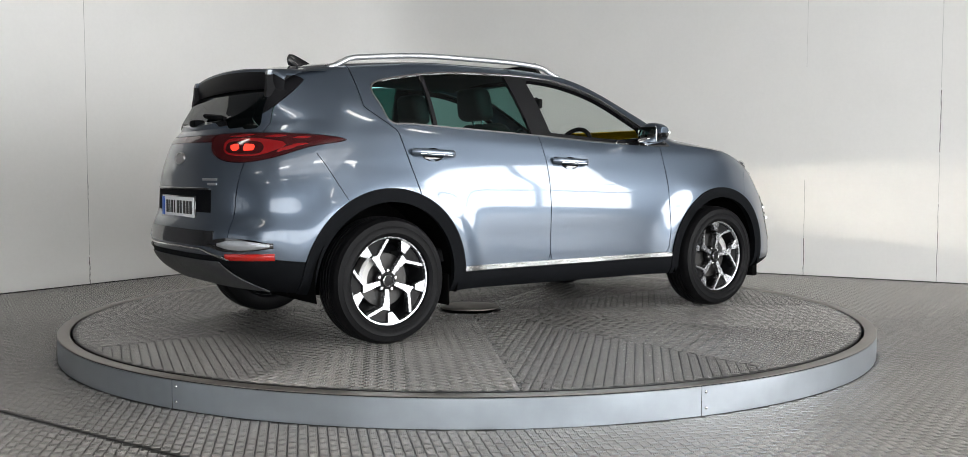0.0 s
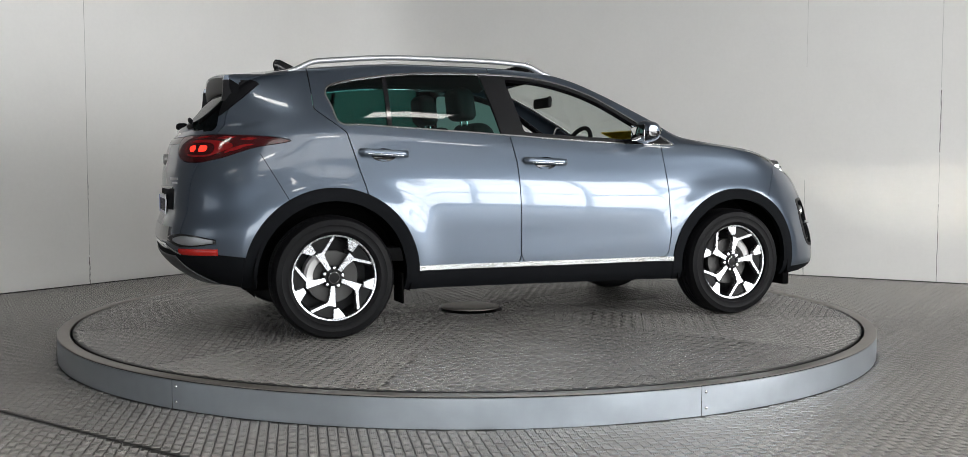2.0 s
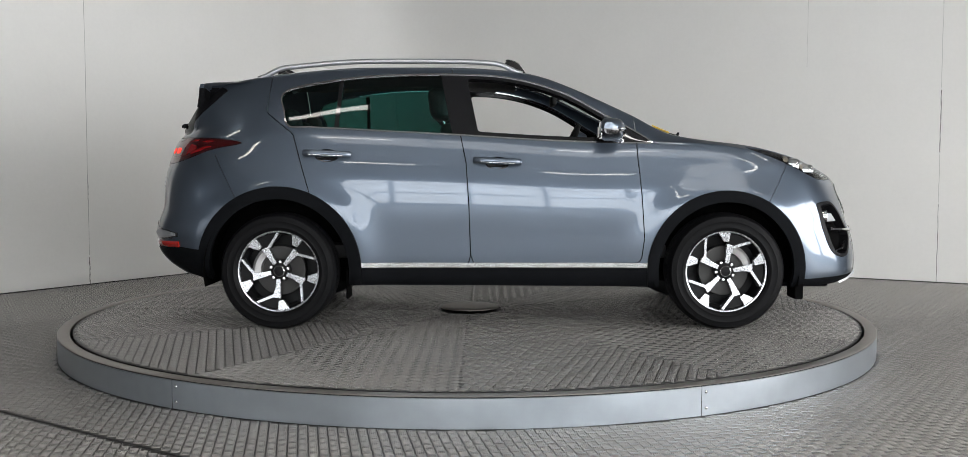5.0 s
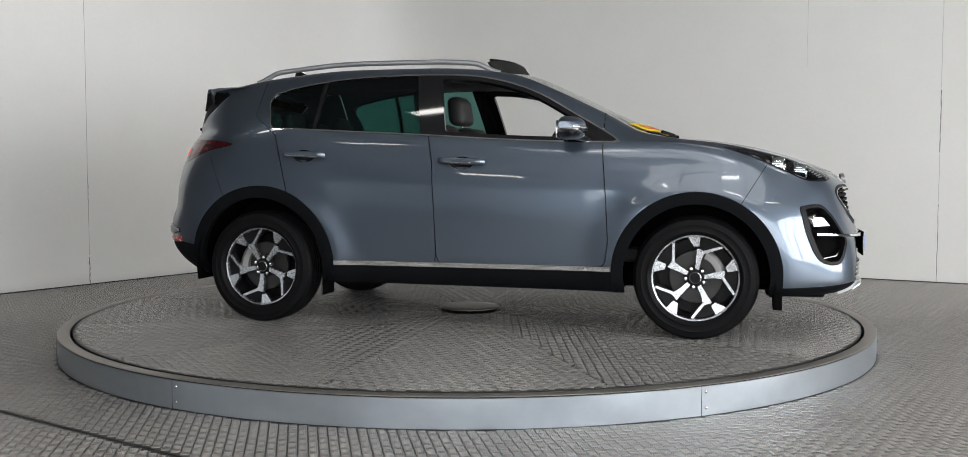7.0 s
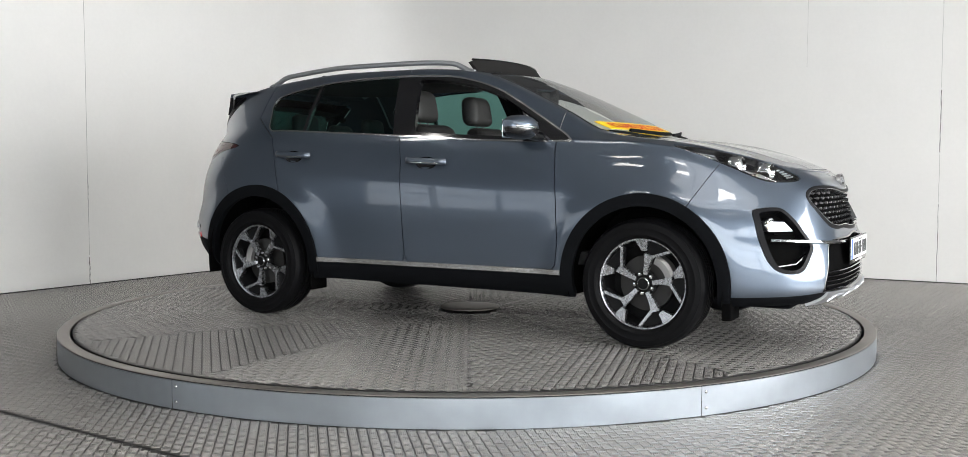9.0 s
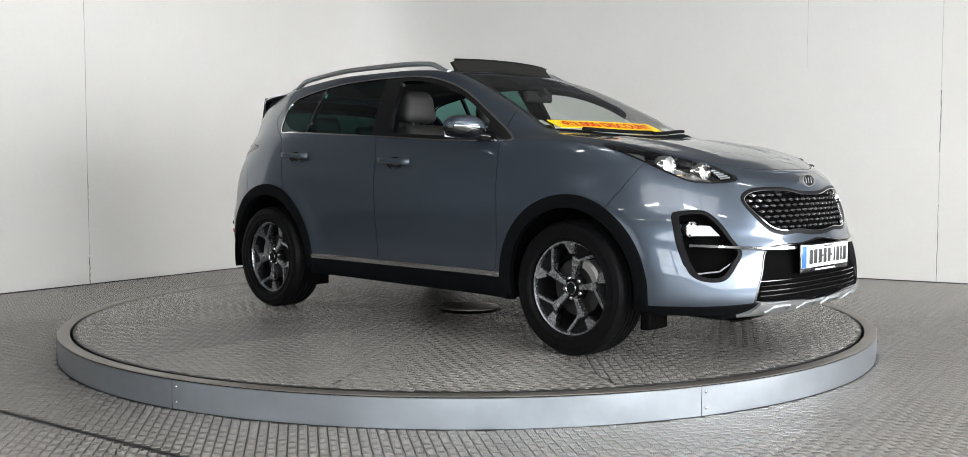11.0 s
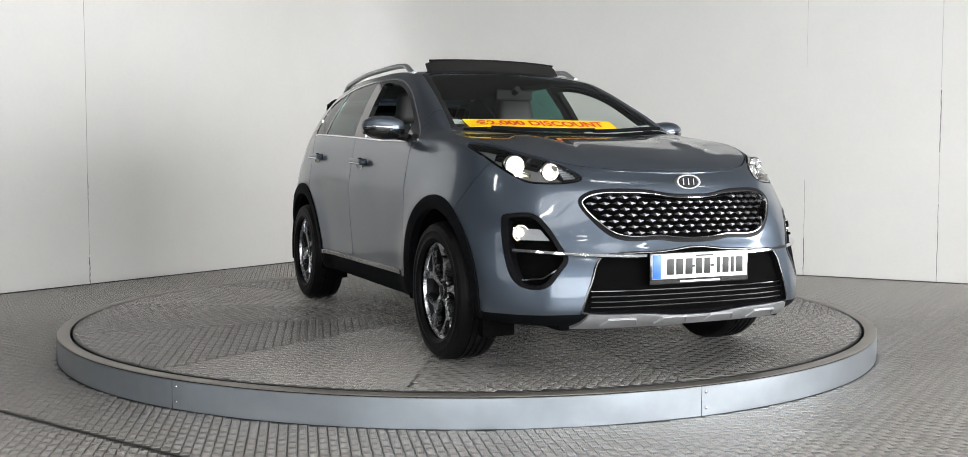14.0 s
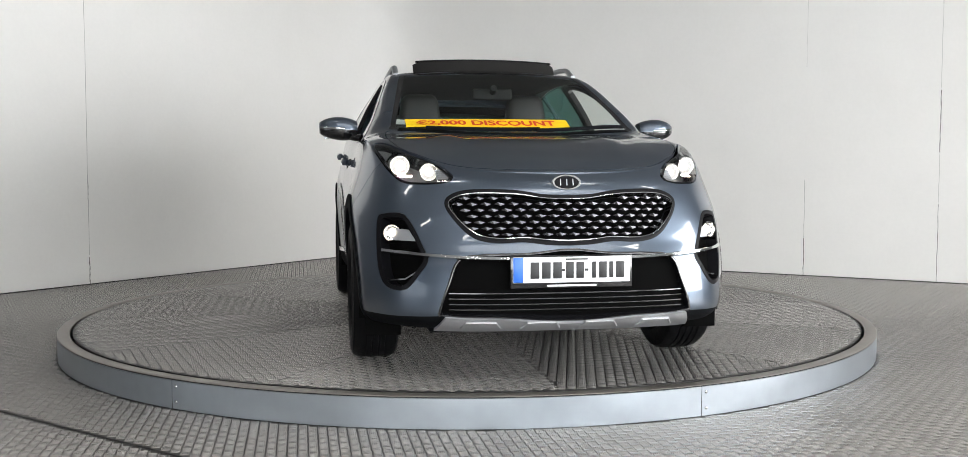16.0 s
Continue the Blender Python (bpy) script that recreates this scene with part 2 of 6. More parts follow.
def build_wall_seams():
    """Fine joints between the wall panels, slightly open in places."""
    def seam(p, d, z0, z1, w, proud=0.0016):
        d3 = Vector((d.x, d.y, 0))
        nrm = Vector((d.y, -d.x, 0))
        bm = bmesh.new()
        steps = 14
        rows = []
        for i in range(steps + 1):
            z = z0 + (z1 - z0) * i / steps
            wob = 0.0012 * math.sin(i * 1.7 + p.x * 9) + 0.0015 * math.sin(i * 0.6 + p.y)
            ww = 1.3 * w * (0.6 + 0.5 * math.sin(i * 2.1 + p.x * 5) ** 2)
            base = Vector((p.x, p.y, z)) + d3 * wob
            rows.append([bm.verts.new(base + d3 * s * ww + nrm * o) for s, o in ((-0.5, 0.0), (-0.3, proud), (0.3, proud), (0.5, 0.0))])
        for a, c in zip(rows, rows[1:]):
            for j in range(3):
                bm.faces.new((a[j], a[j + 1], c[j + 1], c[j]))
        return bm
    m_dark = mat("wall_joint_shadow", (0.10, 0.095, 0.09), 0.8, grain=0.2)
    m_fill = mat("wall_joint_filler", (0.40, 0.39, 0.37), 0.7, grain=0.1)
    left, right = {"crack": -4.230}, {"crack": 6.735, "faint": 5.473}
    runs = [(CORNER + LEFT_DIR * left["crack"], LEFT_DIR, z0, z1, m, w) for z0, z1, m, w in ((0.14, PANEL_Z, m_fill, 0.0045), (0.62, 0.90, m_dark, 0.006), (FLOOR_Z, 0.12, m_dark, 0.008))]
    runs += [(CORNER + RIGHT_DIR * right["crack"], RIGHT_DIR, z0, z1, m, w) for z0, z1, m, w in ((FLOOR_Z, 0.62, m_dark, 0.004), (0.64, 1.10, m_fill, 0.003), (1.12, 1.72, m_dark, 0.006), (1.74, PANEL_Z, m_fill, 0.003))]
    runs += [(CORNER + RIGHT_DIR * right["faint"], RIGHT_DIR, z0, z1, m, w) for z0, z1, m, w in ((FLOOR_Z, 0.25, m_dark, 0.006), (0.26, 0.85, m_fill, 0.004), (2.0, PANEL_Z, m_fill, 0.002))]
    for p, d, z0, z1, m, w in runs:
        tagged(part("wall_joint", seam(p, d, z0, z1, w), m), "fine dark joint between white wall panels", "wall joint", "wall joints", "structure")


def build_wall_foot():
    """A narrow black strip that paints the shade between the wall panels and the floor."""
    pts = back_wall_points()
    bm = bmesh.new()
    rows = []
    for i, (x, y) in enumerate(pts):
        a, c = Vector(pts[max(i - 1, 0)]), Vector(pts[min(i + 1, len(pts) - 1)])
        d = (c - a).normalized()
        n = Vector((d.y, -d.x, 0)) * 0.003
        rows.append([bm.verts.new(Vector((x, y, z)) + n * k) for z, k in ((FLOOR_Z + 0.001, 1), (FLOOR_Z + 0.011, 1), (FLOOR_Z + 0.0115, 0))])
    for a, c in zip(rows, rows[1:]):
        for j in range(2):
            bm.faces.new((a[j], c[j], c[j + 1], a[j + 1]))
    tagged(part("wall_foot_shade", bm, M_BLACK), "narrow black strip painting the shade at the foot of the wall", "wall joint", kind="structure")


def build_floor_joint():
    a, c = Vector((-2.146, -2.226, FLOOR_Z)), Vector((-1.12, -2.955, FLOOR_Z))
    d = (c - a).normalized()
    nrm = Vector((-d.y, d.x, 0))
    p0, p1 = a - d * 4.0, a + d * 7.0
    ob = part("floor_joint", ribbon([p0, p1], nrm, 0.012, 0.0025), M_BLACK)
    tagged(ob, "narrow black joint between floor plates", "floor joint", kind="structure")
    return ob


def ribbon(pts, side, w, lift):
    bm = bmesh.new()
    rows = [[bm.verts.new(p + side * s * w / 2 + Vector((0, 0, z))) for s, z in ((-1, 0.0005), (-0.6, lift), (0.6, lift), (1, 0.0005))] for p in pts]
    for a, c in zip(rows, rows[1:]):
        for j in range(3):
            bm.faces.new((a[j], a[j + 1], c[j + 1], c[j]))
    return bm


def tread_mesh(name, x0, x1, y0, y1, keep, cell=0.046, z=0.0, bars=5, material=None):
    """Five raised bars to a group, the groups turned crosswise by turns; keep says which bars stay."""
    xs = np.arange(math.floor(x0 / cell), math.ceil(x1 / cell))
    ys = np.arange(math.floor(y0 / cell), math.ceil(y1 / cell))
    ix, iy = [q.ravel() for q in np.meshgrid(xs, ys)]
    cx, cy = (ix + 0.5) * cell, (iy + 0.5) * cell
    ok = keep(cx, cy)
    for dx in (-0.4, 0.4):
        for dy in (-0.4, 0.4):
            ok |= keep(cx + dx * cell, cy + dy * cell)
    ix, iy, cx, cy = ix[ok], iy[ok], cx[ok], cy[ok]
    # low ridges with sloping flanks and a narrow worn crown
    half, w, h = 0.42 * cell, 0.074 * cell * 5 / bars, 0.0034
    crown = 0.040 * cell * 5 / bars
    bar = np.array([(-half, -w, 0), (half, -w, 0), (half, w, 0), (-half, w, 0), (-half * 0.86, -crown, h), (half * 0.86, -crown, h), (half * 0.86, crown, h), (-half * 0.86, crown, h)])
    offs = (np.arange(bars) - (bars - 1) / 2) * cell * 0.95 / bars
    group = np.concatenate([bar + np.array([0, o, 0]) for o in offs])
    cross = group[:, [1, 0, 2]] * np.array([-1, 1, 1])
    odd = ((ix + iy) % 2 == 1)[:, None, None]
    v = np.where(odd, cross[None], group[None]) + np.stack([cx, cy, np.full(len(cx), z)], 1)[:, None, :]
    v = v.reshape(-1, 8, 3)
    middle = v.mean(axis=1)
    v = v[keep(middle[:, 0], middle[:, 1])].reshape(-1, 3)
    quads = np.array([(4, 5, 6, 7), (0, 1, 5, 4), (1, 2, 6, 5), (2, 3, 7, 6), (3, 0, 4, 7)])
    q = (quads[None] + (np.arange(len(v) // 8) * 8)[:, None, None]).reshape(-1, 4)
    me = bpy.data.meshes.new(name)
    me.vertices.add(len(v))
    me.vertices.foreach_set("co", v.ravel())
    loops = q.ravel().astype(np.int32)
    me.loops.add(len(loops))
    me.loops.foreach_set("vertex_index", loops)
    starts = (np.arange(len(q)) * 4).astype(np.int32)
    me.polygons.add(len(starts))
    me.polygons.foreach_set("loop_start", starts)
    me.update(calc_edges=True)
    me.materials.append(material or M_BAR)
    return me


def build_floor_tread():
    """Raised bars of the floor plates round the turntable, finer where they are seen from close by."""
    ang = math.atan2(-0.729, 1.027)
    c, s = math.cos(ang), math.sin(ang)

    def keep(x, y, zone):
        wx, wy = c * x - s * y, s * x + c * y
        joint = np.abs((wx + 2.146) * s * -1 + (wy + 2.226) * c) > 0.022
        clear = (np.hypot(wx, wy) > R_OUT + 0.012) & joint
        near = (wy <= 0.6) & (wy > -4.75) & (np.abs(wx) < 1.2 + 0.5 * (wy + 6.7))
        far = (wy > 0.6) & (wy < 6.0) & (np.abs(wx) < 1.2 + 0.5 * (wy + 6.7))
        px, py = wx - CORNER.x, wy - CORNER.y
        inside = (px * LEFT_DIR.y - py * LEFT_DIR.x > 0.02) & (px * RIGHT_DIR.y - py * RIGHT_DIR.x > 0.02)
        rest = ~near & ~far & inside & (np.hypot(wx, wy + 4.0) < 8.2) & (wx < 7.4)
        return clear & {"near": near, "far": far, "rest": rest}[zone]
    # the bars lie at forty-five degrees to the edges of the floor plates
    lay = ang + radians(45)
    cl, sl = math.cos(radians(45)), math.sin(radians(45))
    for zone, count in (("near", 5), ("far", 2), ("rest", 1)):
        me = tread_mesh("floor_tread", -13, 13, -13, 13, lambda x, y: keep(cl * x - sl * y, sl * x + cl * y, zone), cell=0.041, z=FLOOR_Z, bars=count)
        ob = new("floor_tread", me)
        ob.rotation_euler = (0, 0, lay)
        tagged(ob, "worn raised bar tread of the steel floor plates", "floor tread", kind="stuff")


def build_rooflights():
    """The frame of the long rooflight in the hall ceiling."""
    for name, place, hx, hy, bars in (("window_3", (1.0, -6.4), 3.05, 1.35, 5),):
        root = new(name)
        tagged(root, "white-framed rooflight in the hall ceiling", "rooflight", kind="structure")
        root.location = (*place, CEIL_Z - 0.1)
        for x in np.linspace(-hx, hx, bars):
            part("rooflight_bar", box_bm((x - 0.04, -hy, -0.04), (x + 0.04, hy, 0.04), 0.006), M_FRAME, root)
        for y in (-hy, 0.0, hy):
            part("rooflight_rail", box_bm((-hx, y - 0.04, -0.035), (hx, y + 0.04, 0.035), 0.006), M_FRAME, root)


build_rooflights()
R_DECK, R_IN, R_OUT = 2.505, 2.522, 2.590


def build_turntable():
    # the fixed ring with its sheet-steel skirt
    ring = new("turntable_ring")
    tagged(ring, "low round steel turntable surround with bolted skirt", "turntable ring")
    part("ring_top", lathe([(R_IN, -0.02), (R_IN, -0.002), (R_IN + 0.003, 0.0), (R_OUT - 0.002, 0.0), (R_OUT + 0.001, -0.003)], 256), M_RIMTOP, ring, "worn flat steel ring")
    part("shadow_gap", lathe([(R_OUT + 0.001, -0.003), (R_OUT - 0.012, -0.004), (R_OUT - 0.012, -0.0095), (R_OUT - 0.002, -0.0098)], 256), M_BLACK, ring, "black gap under the ring")
    # skirt sheets, butted end to end with fine gaps
    joints = [radians(a) for a in (-121.9, -66.4, 17.0, 98.0, 170.0)]
    for i, a0 in enumerate(joints):
        a1 = joints[(i + 1) % len(joints)]
        if a1 < a0:
            a1 += 2 * math.pi
        a0, a1 = a0 + 0.0006, a1 - 0.0006
        steps = 60
        bm = bmesh.new()
        rows = []
        for k in range(steps + 1):
            a = a0 + (a1 - a0) * k / steps
            c, s = math.cos(a), math.sin(a)
            wob = 0.0016 * math.sin(a * 23) + 0.001 * math.sin(a * 57 + 1)
            rows.append([bm.verts.new((r * c, r * s, z)) for r, z in ((R_OUT - 0.004, -0.008), (R_OUT, -0.0095), (R_OUT + wob, -0.075), (R_OUT, FLOOR_Z + 0.004), (R_OUT - 0.004, FLOOR_Z + 0.003))])
        for p, q in zip(rows, rows[1:]):
            for j in range(4):
                bm.faces.new((p[j], q[j], q[j + 1], p[j + 1]))
        sheet = part("skirt_sheet", bm, M_STEEL, ring, "blue-grey galvanised steel sheet")
        for z in (-0.035, -0.108):
            for a in (a0 + 0.0085,):
                b2 = lathe([(0.0, 0.0045), (0.004, 0.004), (0.0065, 0.002), (0.0075, 0.0)], 14)
                bmesh.ops.transform(b2, matrix=Matrix.Translation((R_OUT * math.cos(a), R_OUT * math.sin(a), z)) @ Matrix.Rotation(a, 4, "Z") @ Matrix.Rotation(radians(90), 4, "Y"), verts=b2.verts[:])
                part("screw", b2, M_SCREW, sheet)
    part("foot_gap", lathe([(R_OUT - 0.006, FLOOR_Z + 0.006), (R_OUT - 0.003, FLOOR_Z + 0.0005)], 256), M_BLACK, ring, "dark joint at the floor")
    # the turning deck
    deck = new("turntable_deck")
    tagged(deck, "round turntable deck of wedge-shaped steel tread plates", "turntable deck")
    part("deck_pan", lathe([(0.2, -0.012), (R_DECK - 0.004, -0.012), (R_DECK - 0.004, -0.1), (R_IN - 0.004, -0.1)], 192), M_BLACK, deck, "dark steel pan under the plates")
    first = None
    # each plate is cut with its bars at forty-five degrees to one straight edge
    LAY = radians(-30)
    for k in range(12):
        a = radians(30 * k + 15)
        if first is None:
            h = radians(15) - 0.0006
            outer = [(R_DECK * math.cos(x), R_DECK * math.sin(x)) for x in np.linspace(-h, h, 40)]
            inner = [(0.19 * math.cos(x), 0.19 * math.sin(x)) for x in np.linspace(h, -h, 8)]
            bm = bmesh.new()
            top = [bm.verts.new((x, y, 0.0)) for x, y in outer + inner]
            low = [bm.verts.new((x, y, -0.008)) for x, y in outer + inner]
            bm.faces.new(top)
            n = len(top)
            for i in range(n):
                bm.faces.new((top[i], low[i], low[(i + 1) % n], top[(i + 1) % n]))
            first = part("deck_plate", bm, M_DECK, deck, smooth_angle=0)
            first.matrix_local = Matrix.Rotation(a, 4, "Z")
            shared = first.data
            t = math.tan(h)
            cl, sl = math.cos(LAY), math.sin(LAY)

            def keep(x, y):
                u, w = cl * x - sl * y, sl * x + cl * y
                return (np.abs(w) < t * u - 0.004) & (np.hypot(u, w) < R_DECK - 0.016) & (np.hypot(u, w) > 0.22)
            bars = tread_mesh("tread", -0.3, R_DECK, -0.3, R_DECK, keep, cell=0.045, material=M_DECKBAR)
        else:
            ob = new("deck_plate", shared)
            ob.parent = deck
            ob.matrix_local = Matrix.Rotation(a, 4, "Z")
        tr = new("tread", bars)
        tr.parent = deck
        tr.matrix_local = Matrix.Translation((0, 0, 0.0004 * (k % 2))) @ Matrix.Rotation(a + LAY, 4, "Z")
        tagged(tr, kind="stuff")
    cap = part("centre_cap", lathe([(0.0, 0.007), (0.16, 0.0065), (0.204, 0.005), (0.212, 0.0), (0.212, -0.004)], 64), M_RIMTOP)
    cap.location = (0.0, 0.17, 0.001)
    tagged(cap, "flat round worn steel centre cover on the turntable", "cover plate")
    return deck


build_glazing()
build_ceiling_lights()
build_wall_seams()
build_wall_foot()
build_floor_joint()
DECK = build_turntable()
build_floor_tread()

from mathutils.bvhtree import BVHTree

# ---- the car ----
# car space: x forward, y to the left, z up from the deck; one half is shaped and then mirrored
CAR = new("car")
tagged(CAR, "grey-blue metallic estate suv with black cladding, parked on the turntable", "car")
HUB_X, HUB_Z, TYRE_R = 1.336, 0.350, 0.350


def paint():
    m, n, l, b = nodes_of("grey_blue_metallic_paint")
    setin(b, Metallic=0.75, Roughness=0.30, Coat_Weight=1.0, Coat_Roughness=0.03, Base_Color=(0.082, 0.104, 0.136, 1))
    tc = n.new("ShaderNodeTexCoord")
    fl = n.new("ShaderNodeTexNoise")
    setin(fl, Scale=900.0, Detail=1.0)
    l.new(tc.outputs["Object"], fl.inputs["Vector"])
    br = n.new("ShaderNodeTexNoise")
    setin(br, Scale=3.0, Detail=2.0)
    l.new(tc.outputs["Object"], br.inputs["Vector"])
    s = n.new("ShaderNodeMath")
    s.operation = "MULTIPLY_ADD"
    s.inputs[1].default_value = 0.5
    s.inputs[2].default_value = 0.75
    l.new(fl.outputs["Fac"], s.inputs[0])
    v = n.new("ShaderNodeVectorMath")
    v.operation = "SCALE"
    v.inputs[0].default_value = (0.082, 0.104, 0.136)
    l.new(s.outputs[0], v.inputs["Scale"])
    l.new(v.outputs[0], b.inputs["Base Color"])
    r = n.new("ShaderNodeMapRange")
    setin(r, To_Min=0.28, To_Max=0.35)
    l.new(br.outputs["Fac"], r.inputs["Value"])
    l.new(r.outputs[0], b.inputs["Roughness"])
    return m


def thin_glass(name, colour, gloss=1.0):
    """A thin pane: tinted straight-through light under a fresnel reflection."""
    m, n, l, b = nodes_of(name)
    n.remove(b)
    tr, gl, mx, fr = n.new("ShaderNodeBsdfTransparent"), n.new("ShaderNodeBsdfGlossy"), n.new("ShaderNodeMixShader"), n.new("ShaderNodeLayerWeight")
    tr.inputs[0].default_value = (*colour, 1)
    gl.inputs["Roughness"].default_value = 0.02
    gl.inputs["Color"].default_value = (gloss, gloss, gloss, 1)
    fr.inputs[0].default_value = 0.5
    steep = n.new("ShaderNodeMath")
    steep.operation = "POWER"
    steep.inputs[1].default_value = 5.0
    gain = n.new("ShaderNodeMath")
    gain.operation = "MULTIPLY_ADD"
    gain.inputs[1].default_value, gain.inputs[2].default_value = 0.80, 0.035
    l.new(fr.outputs["Facing"], steep.inputs[0])
    l.new(steep.outputs[0], gain.inputs[0])
    l.new(gain.outputs[0], mx.inputs[0])
    l.new(tr.outputs[0], mx.inputs[1])
    l.new(gl.outputs[0], mx.inputs[2])
    l.new(mx.outputs[0], n["Material Output"].inputs[0])
    return m


M_PAINT = paint()
M_CLAD = mat("black_grained_plastic", (0.0045, 0.005, 0.006), 0.7, grain=0.3, scale=300, bump=0.25, spec=0.05)
M_GLOSSBLACK = mat("gloss_black_trim", (0.006, 0.006, 0.007), 0.08, coat=0.6)
M_LINER = mat("matt_black_liner", (0.003, 0.003, 0.003), 0.95, spec=0.02)
M_CHROME = mat("chrome_trim", (0.78, 0.79, 0.80), 0.10, 1.0, grain=0.1, scale=60)
M_SATIN = mat("satin_silver_trim", (0.46, 0.47, 0.49), 0.42, 0.85, grain=0.1, scale=80)
M_ALLOY = mat("machined_alloy", (0.50, 0.51, 0.53), 0.27, 1.0, grain=0.15, scale=120)
M_ALLOYDARK = mat("black_alloy_paint", (0.006, 0.006, 0.0065), 0.4, spec=0.12)
M_SATINBLACK = mat("satin_black_trim", (0.005, 0.005, 0.006), 0.42, spec=0.10)
M_RUBBER = mat("tyre_rubber", (0.004, 0.004, 0.0045), 0.50, spec=0.09, grain=0.35, scale=60, bump=0.3, stain=0.3)
M_DISC = mat("brake_disc_iron", (0.045, 0.044, 0.043), 0.5, 0.9, grain=0.3, scale=40)
M_GLASS = thin_glass("clear_car_glass", (0.80, 0.86, 0.83))
M_TINT = thin_glass("green_tinted_privacy_glass", (0.13, 0.29, 0.265))
M_REARTINT = thin_glass("dark_rear_glass", (0.05, 0.085, 0.08), 0.55)
M_LENS = thin_glass("clear_lamp_lens", (0.93, 0.95, 0.96))
M_RED = mat("red_lamp_lens", (0.17, 0.005, 0.006), 0.10, coat=0.5)
M_DARKRED = mat("dark_red_lamp_lens", (0.035, 0.002, 0.003), 0.10, coat=0.35)
M_REDGLOW = glow("red_tail_light", (1.0, 0.04, 0.02), 0.9)
M_LAMPGLOW = glow("headlamp_light", (1.0, 0.92, 0.79), 1.5)
M_FOGGLOW = glow("fog_lamp_light", (1.0, 0.88, 0.70), 0.95)
M_SEAT = mat("dark_grey_seat_leather", (0.024, 0.0235, 0.023), 0.55, grain=0.3, scale=120, bump=0.2)
M_TRIM = mat("dark_cabin_plastic", (0.010, 0.010, 0.0105), 0.7, grain=0.3, scale=200, spec=0.2)
M_HEADLINER = mat("grey_headliner_cloth", (0.05, 0.049, 0.048), 0.9, grain=0.2, scale=300)
M_YELLOW = mat("yellow_banner_card", (0.90, 0.60, 0.01), 0.45, grain=0.05, scale=30)
M_REDINK = mat("red_banner_ink", (0.55, 0.02, 0.015), 0.5)
M_PLATE = mat("white_number_plate", (0.82, 0.83, 0.84), 0.3, grain=0.03)
M_INK = mat("black_plate_ink", (0.012, 0.012, 0.012), 0.5)
M_BLUE = mat("blue_plate_band", (0.02, 0.12, 0.50), 0.35)
M_WHITEPRINT = mat("white_print", (0.8, 0.8, 0.8), 0.5)
M_MIRROR = mat("mirror_glass", (0.85, 0.86, 0.87), 0.02, 1.0)
M_LAMPBOX = mat("smoked_chrome", (0.36, 0.355, 0.35), 0.30, 0.6, grain=0.1)


def line(x, knots):
    """A smooth line through (x, value) knots."""
    xs = np.array([k[0] for k in knots], float)
    ys = np.array([k[1] for k in knots], float)
    if xs[0] > xs[-1]:
        xs, ys = xs[::-1], ys[::-1]
    d = np.diff(ys) / np.diff(xs)
    m = np.zeros(len(xs))
    m[0], m[-1] = d[0], d[-1]
    for i in range(1, len(xs) - 1):
        m[i] = 0 if d[i - 1] * d[i] <= 0 else 2 * d[i - 1] * d[i] / (d[i - 1] + d[i])
    x = np.clip(np.asarray(x, float), xs[0], xs[-1])
    i = np.clip(np.searchsorted(xs, x) - 1, 0, len(xs) - 2)
    h = xs[i + 1] - xs[i]
    t = (x - xs[i]) / h
    return (2 * t**3 - 3 * t**2 + 1) * ys[i] + (t**3 - 2 * t**2 + t) * h * m[i] + (3 * t**2 - 2 * t**3) * ys[i + 1] + (t**3 - t**2) * h * m[i + 1]


# belt and hood edge, the roof edge with the pillars, and the centre line
BELT_Z = [(2.2, 0.925), (2.0, 0.958), (1.8, 1.000), (1.5, 1.072), (1.2, 1.112), (0.87, 1.122), (0.6, 1.118), (-0.24, 1.170), (-1.29, 1.215), (-1.6, 1.222), (-1.9, 1.20), (-2.15, 1.165)]
EDGE_Z = [(2.2, 0.93), (2.0, 0.966), (1.8, 1.030), (1.5, 1.102), (1.2, 1.140), (1.02, 1.172), (0.8, 1.285), (0.6, 1.380), (0.45, 1.448), (0.25, 1.524), (0.1, 1.558), (-0.3, 1.586), (-0.8, 1.587), (-1.3, 1.552), (-1.7, 1.490), (-1.82, 1.425), (-2.0, 1.255), (-2.15, 1.17)]
EDGE_Y = [(2.2, 0.50), (1.8, 0.66), (1.5, 0.735), (1.2, 0.745), (1.02, 0.725), (0.45, 0.655), (0.1, 0.610), (-0.3, 0.602), (-0.8, 0.598), (-1.3, 0.585), (-1.7, 0.565), (-2.0, 0.56), (-2.15, 0.5)]
MID_Z = [(2.2, 0.925), (2.09, 0.955), (1.95, 1.010), (1.7, 1.075), (1.4, 1.125), (1.17, 1.150), (1.05, 1.205), (0.8, 1.314), (0.6, 1.413), (0.45, 1.484), (0.26, 1.563), (0.15, 1.588), (-0.1, 1.611), (-0.5, 1.625), (-0.9, 1.620), (-1.3, 1.597), (-1.65, 1.550), (-1.78, 1.50), (-1.9, 1.385), (-2.03, 1.235), (-2.15, 1.165)]
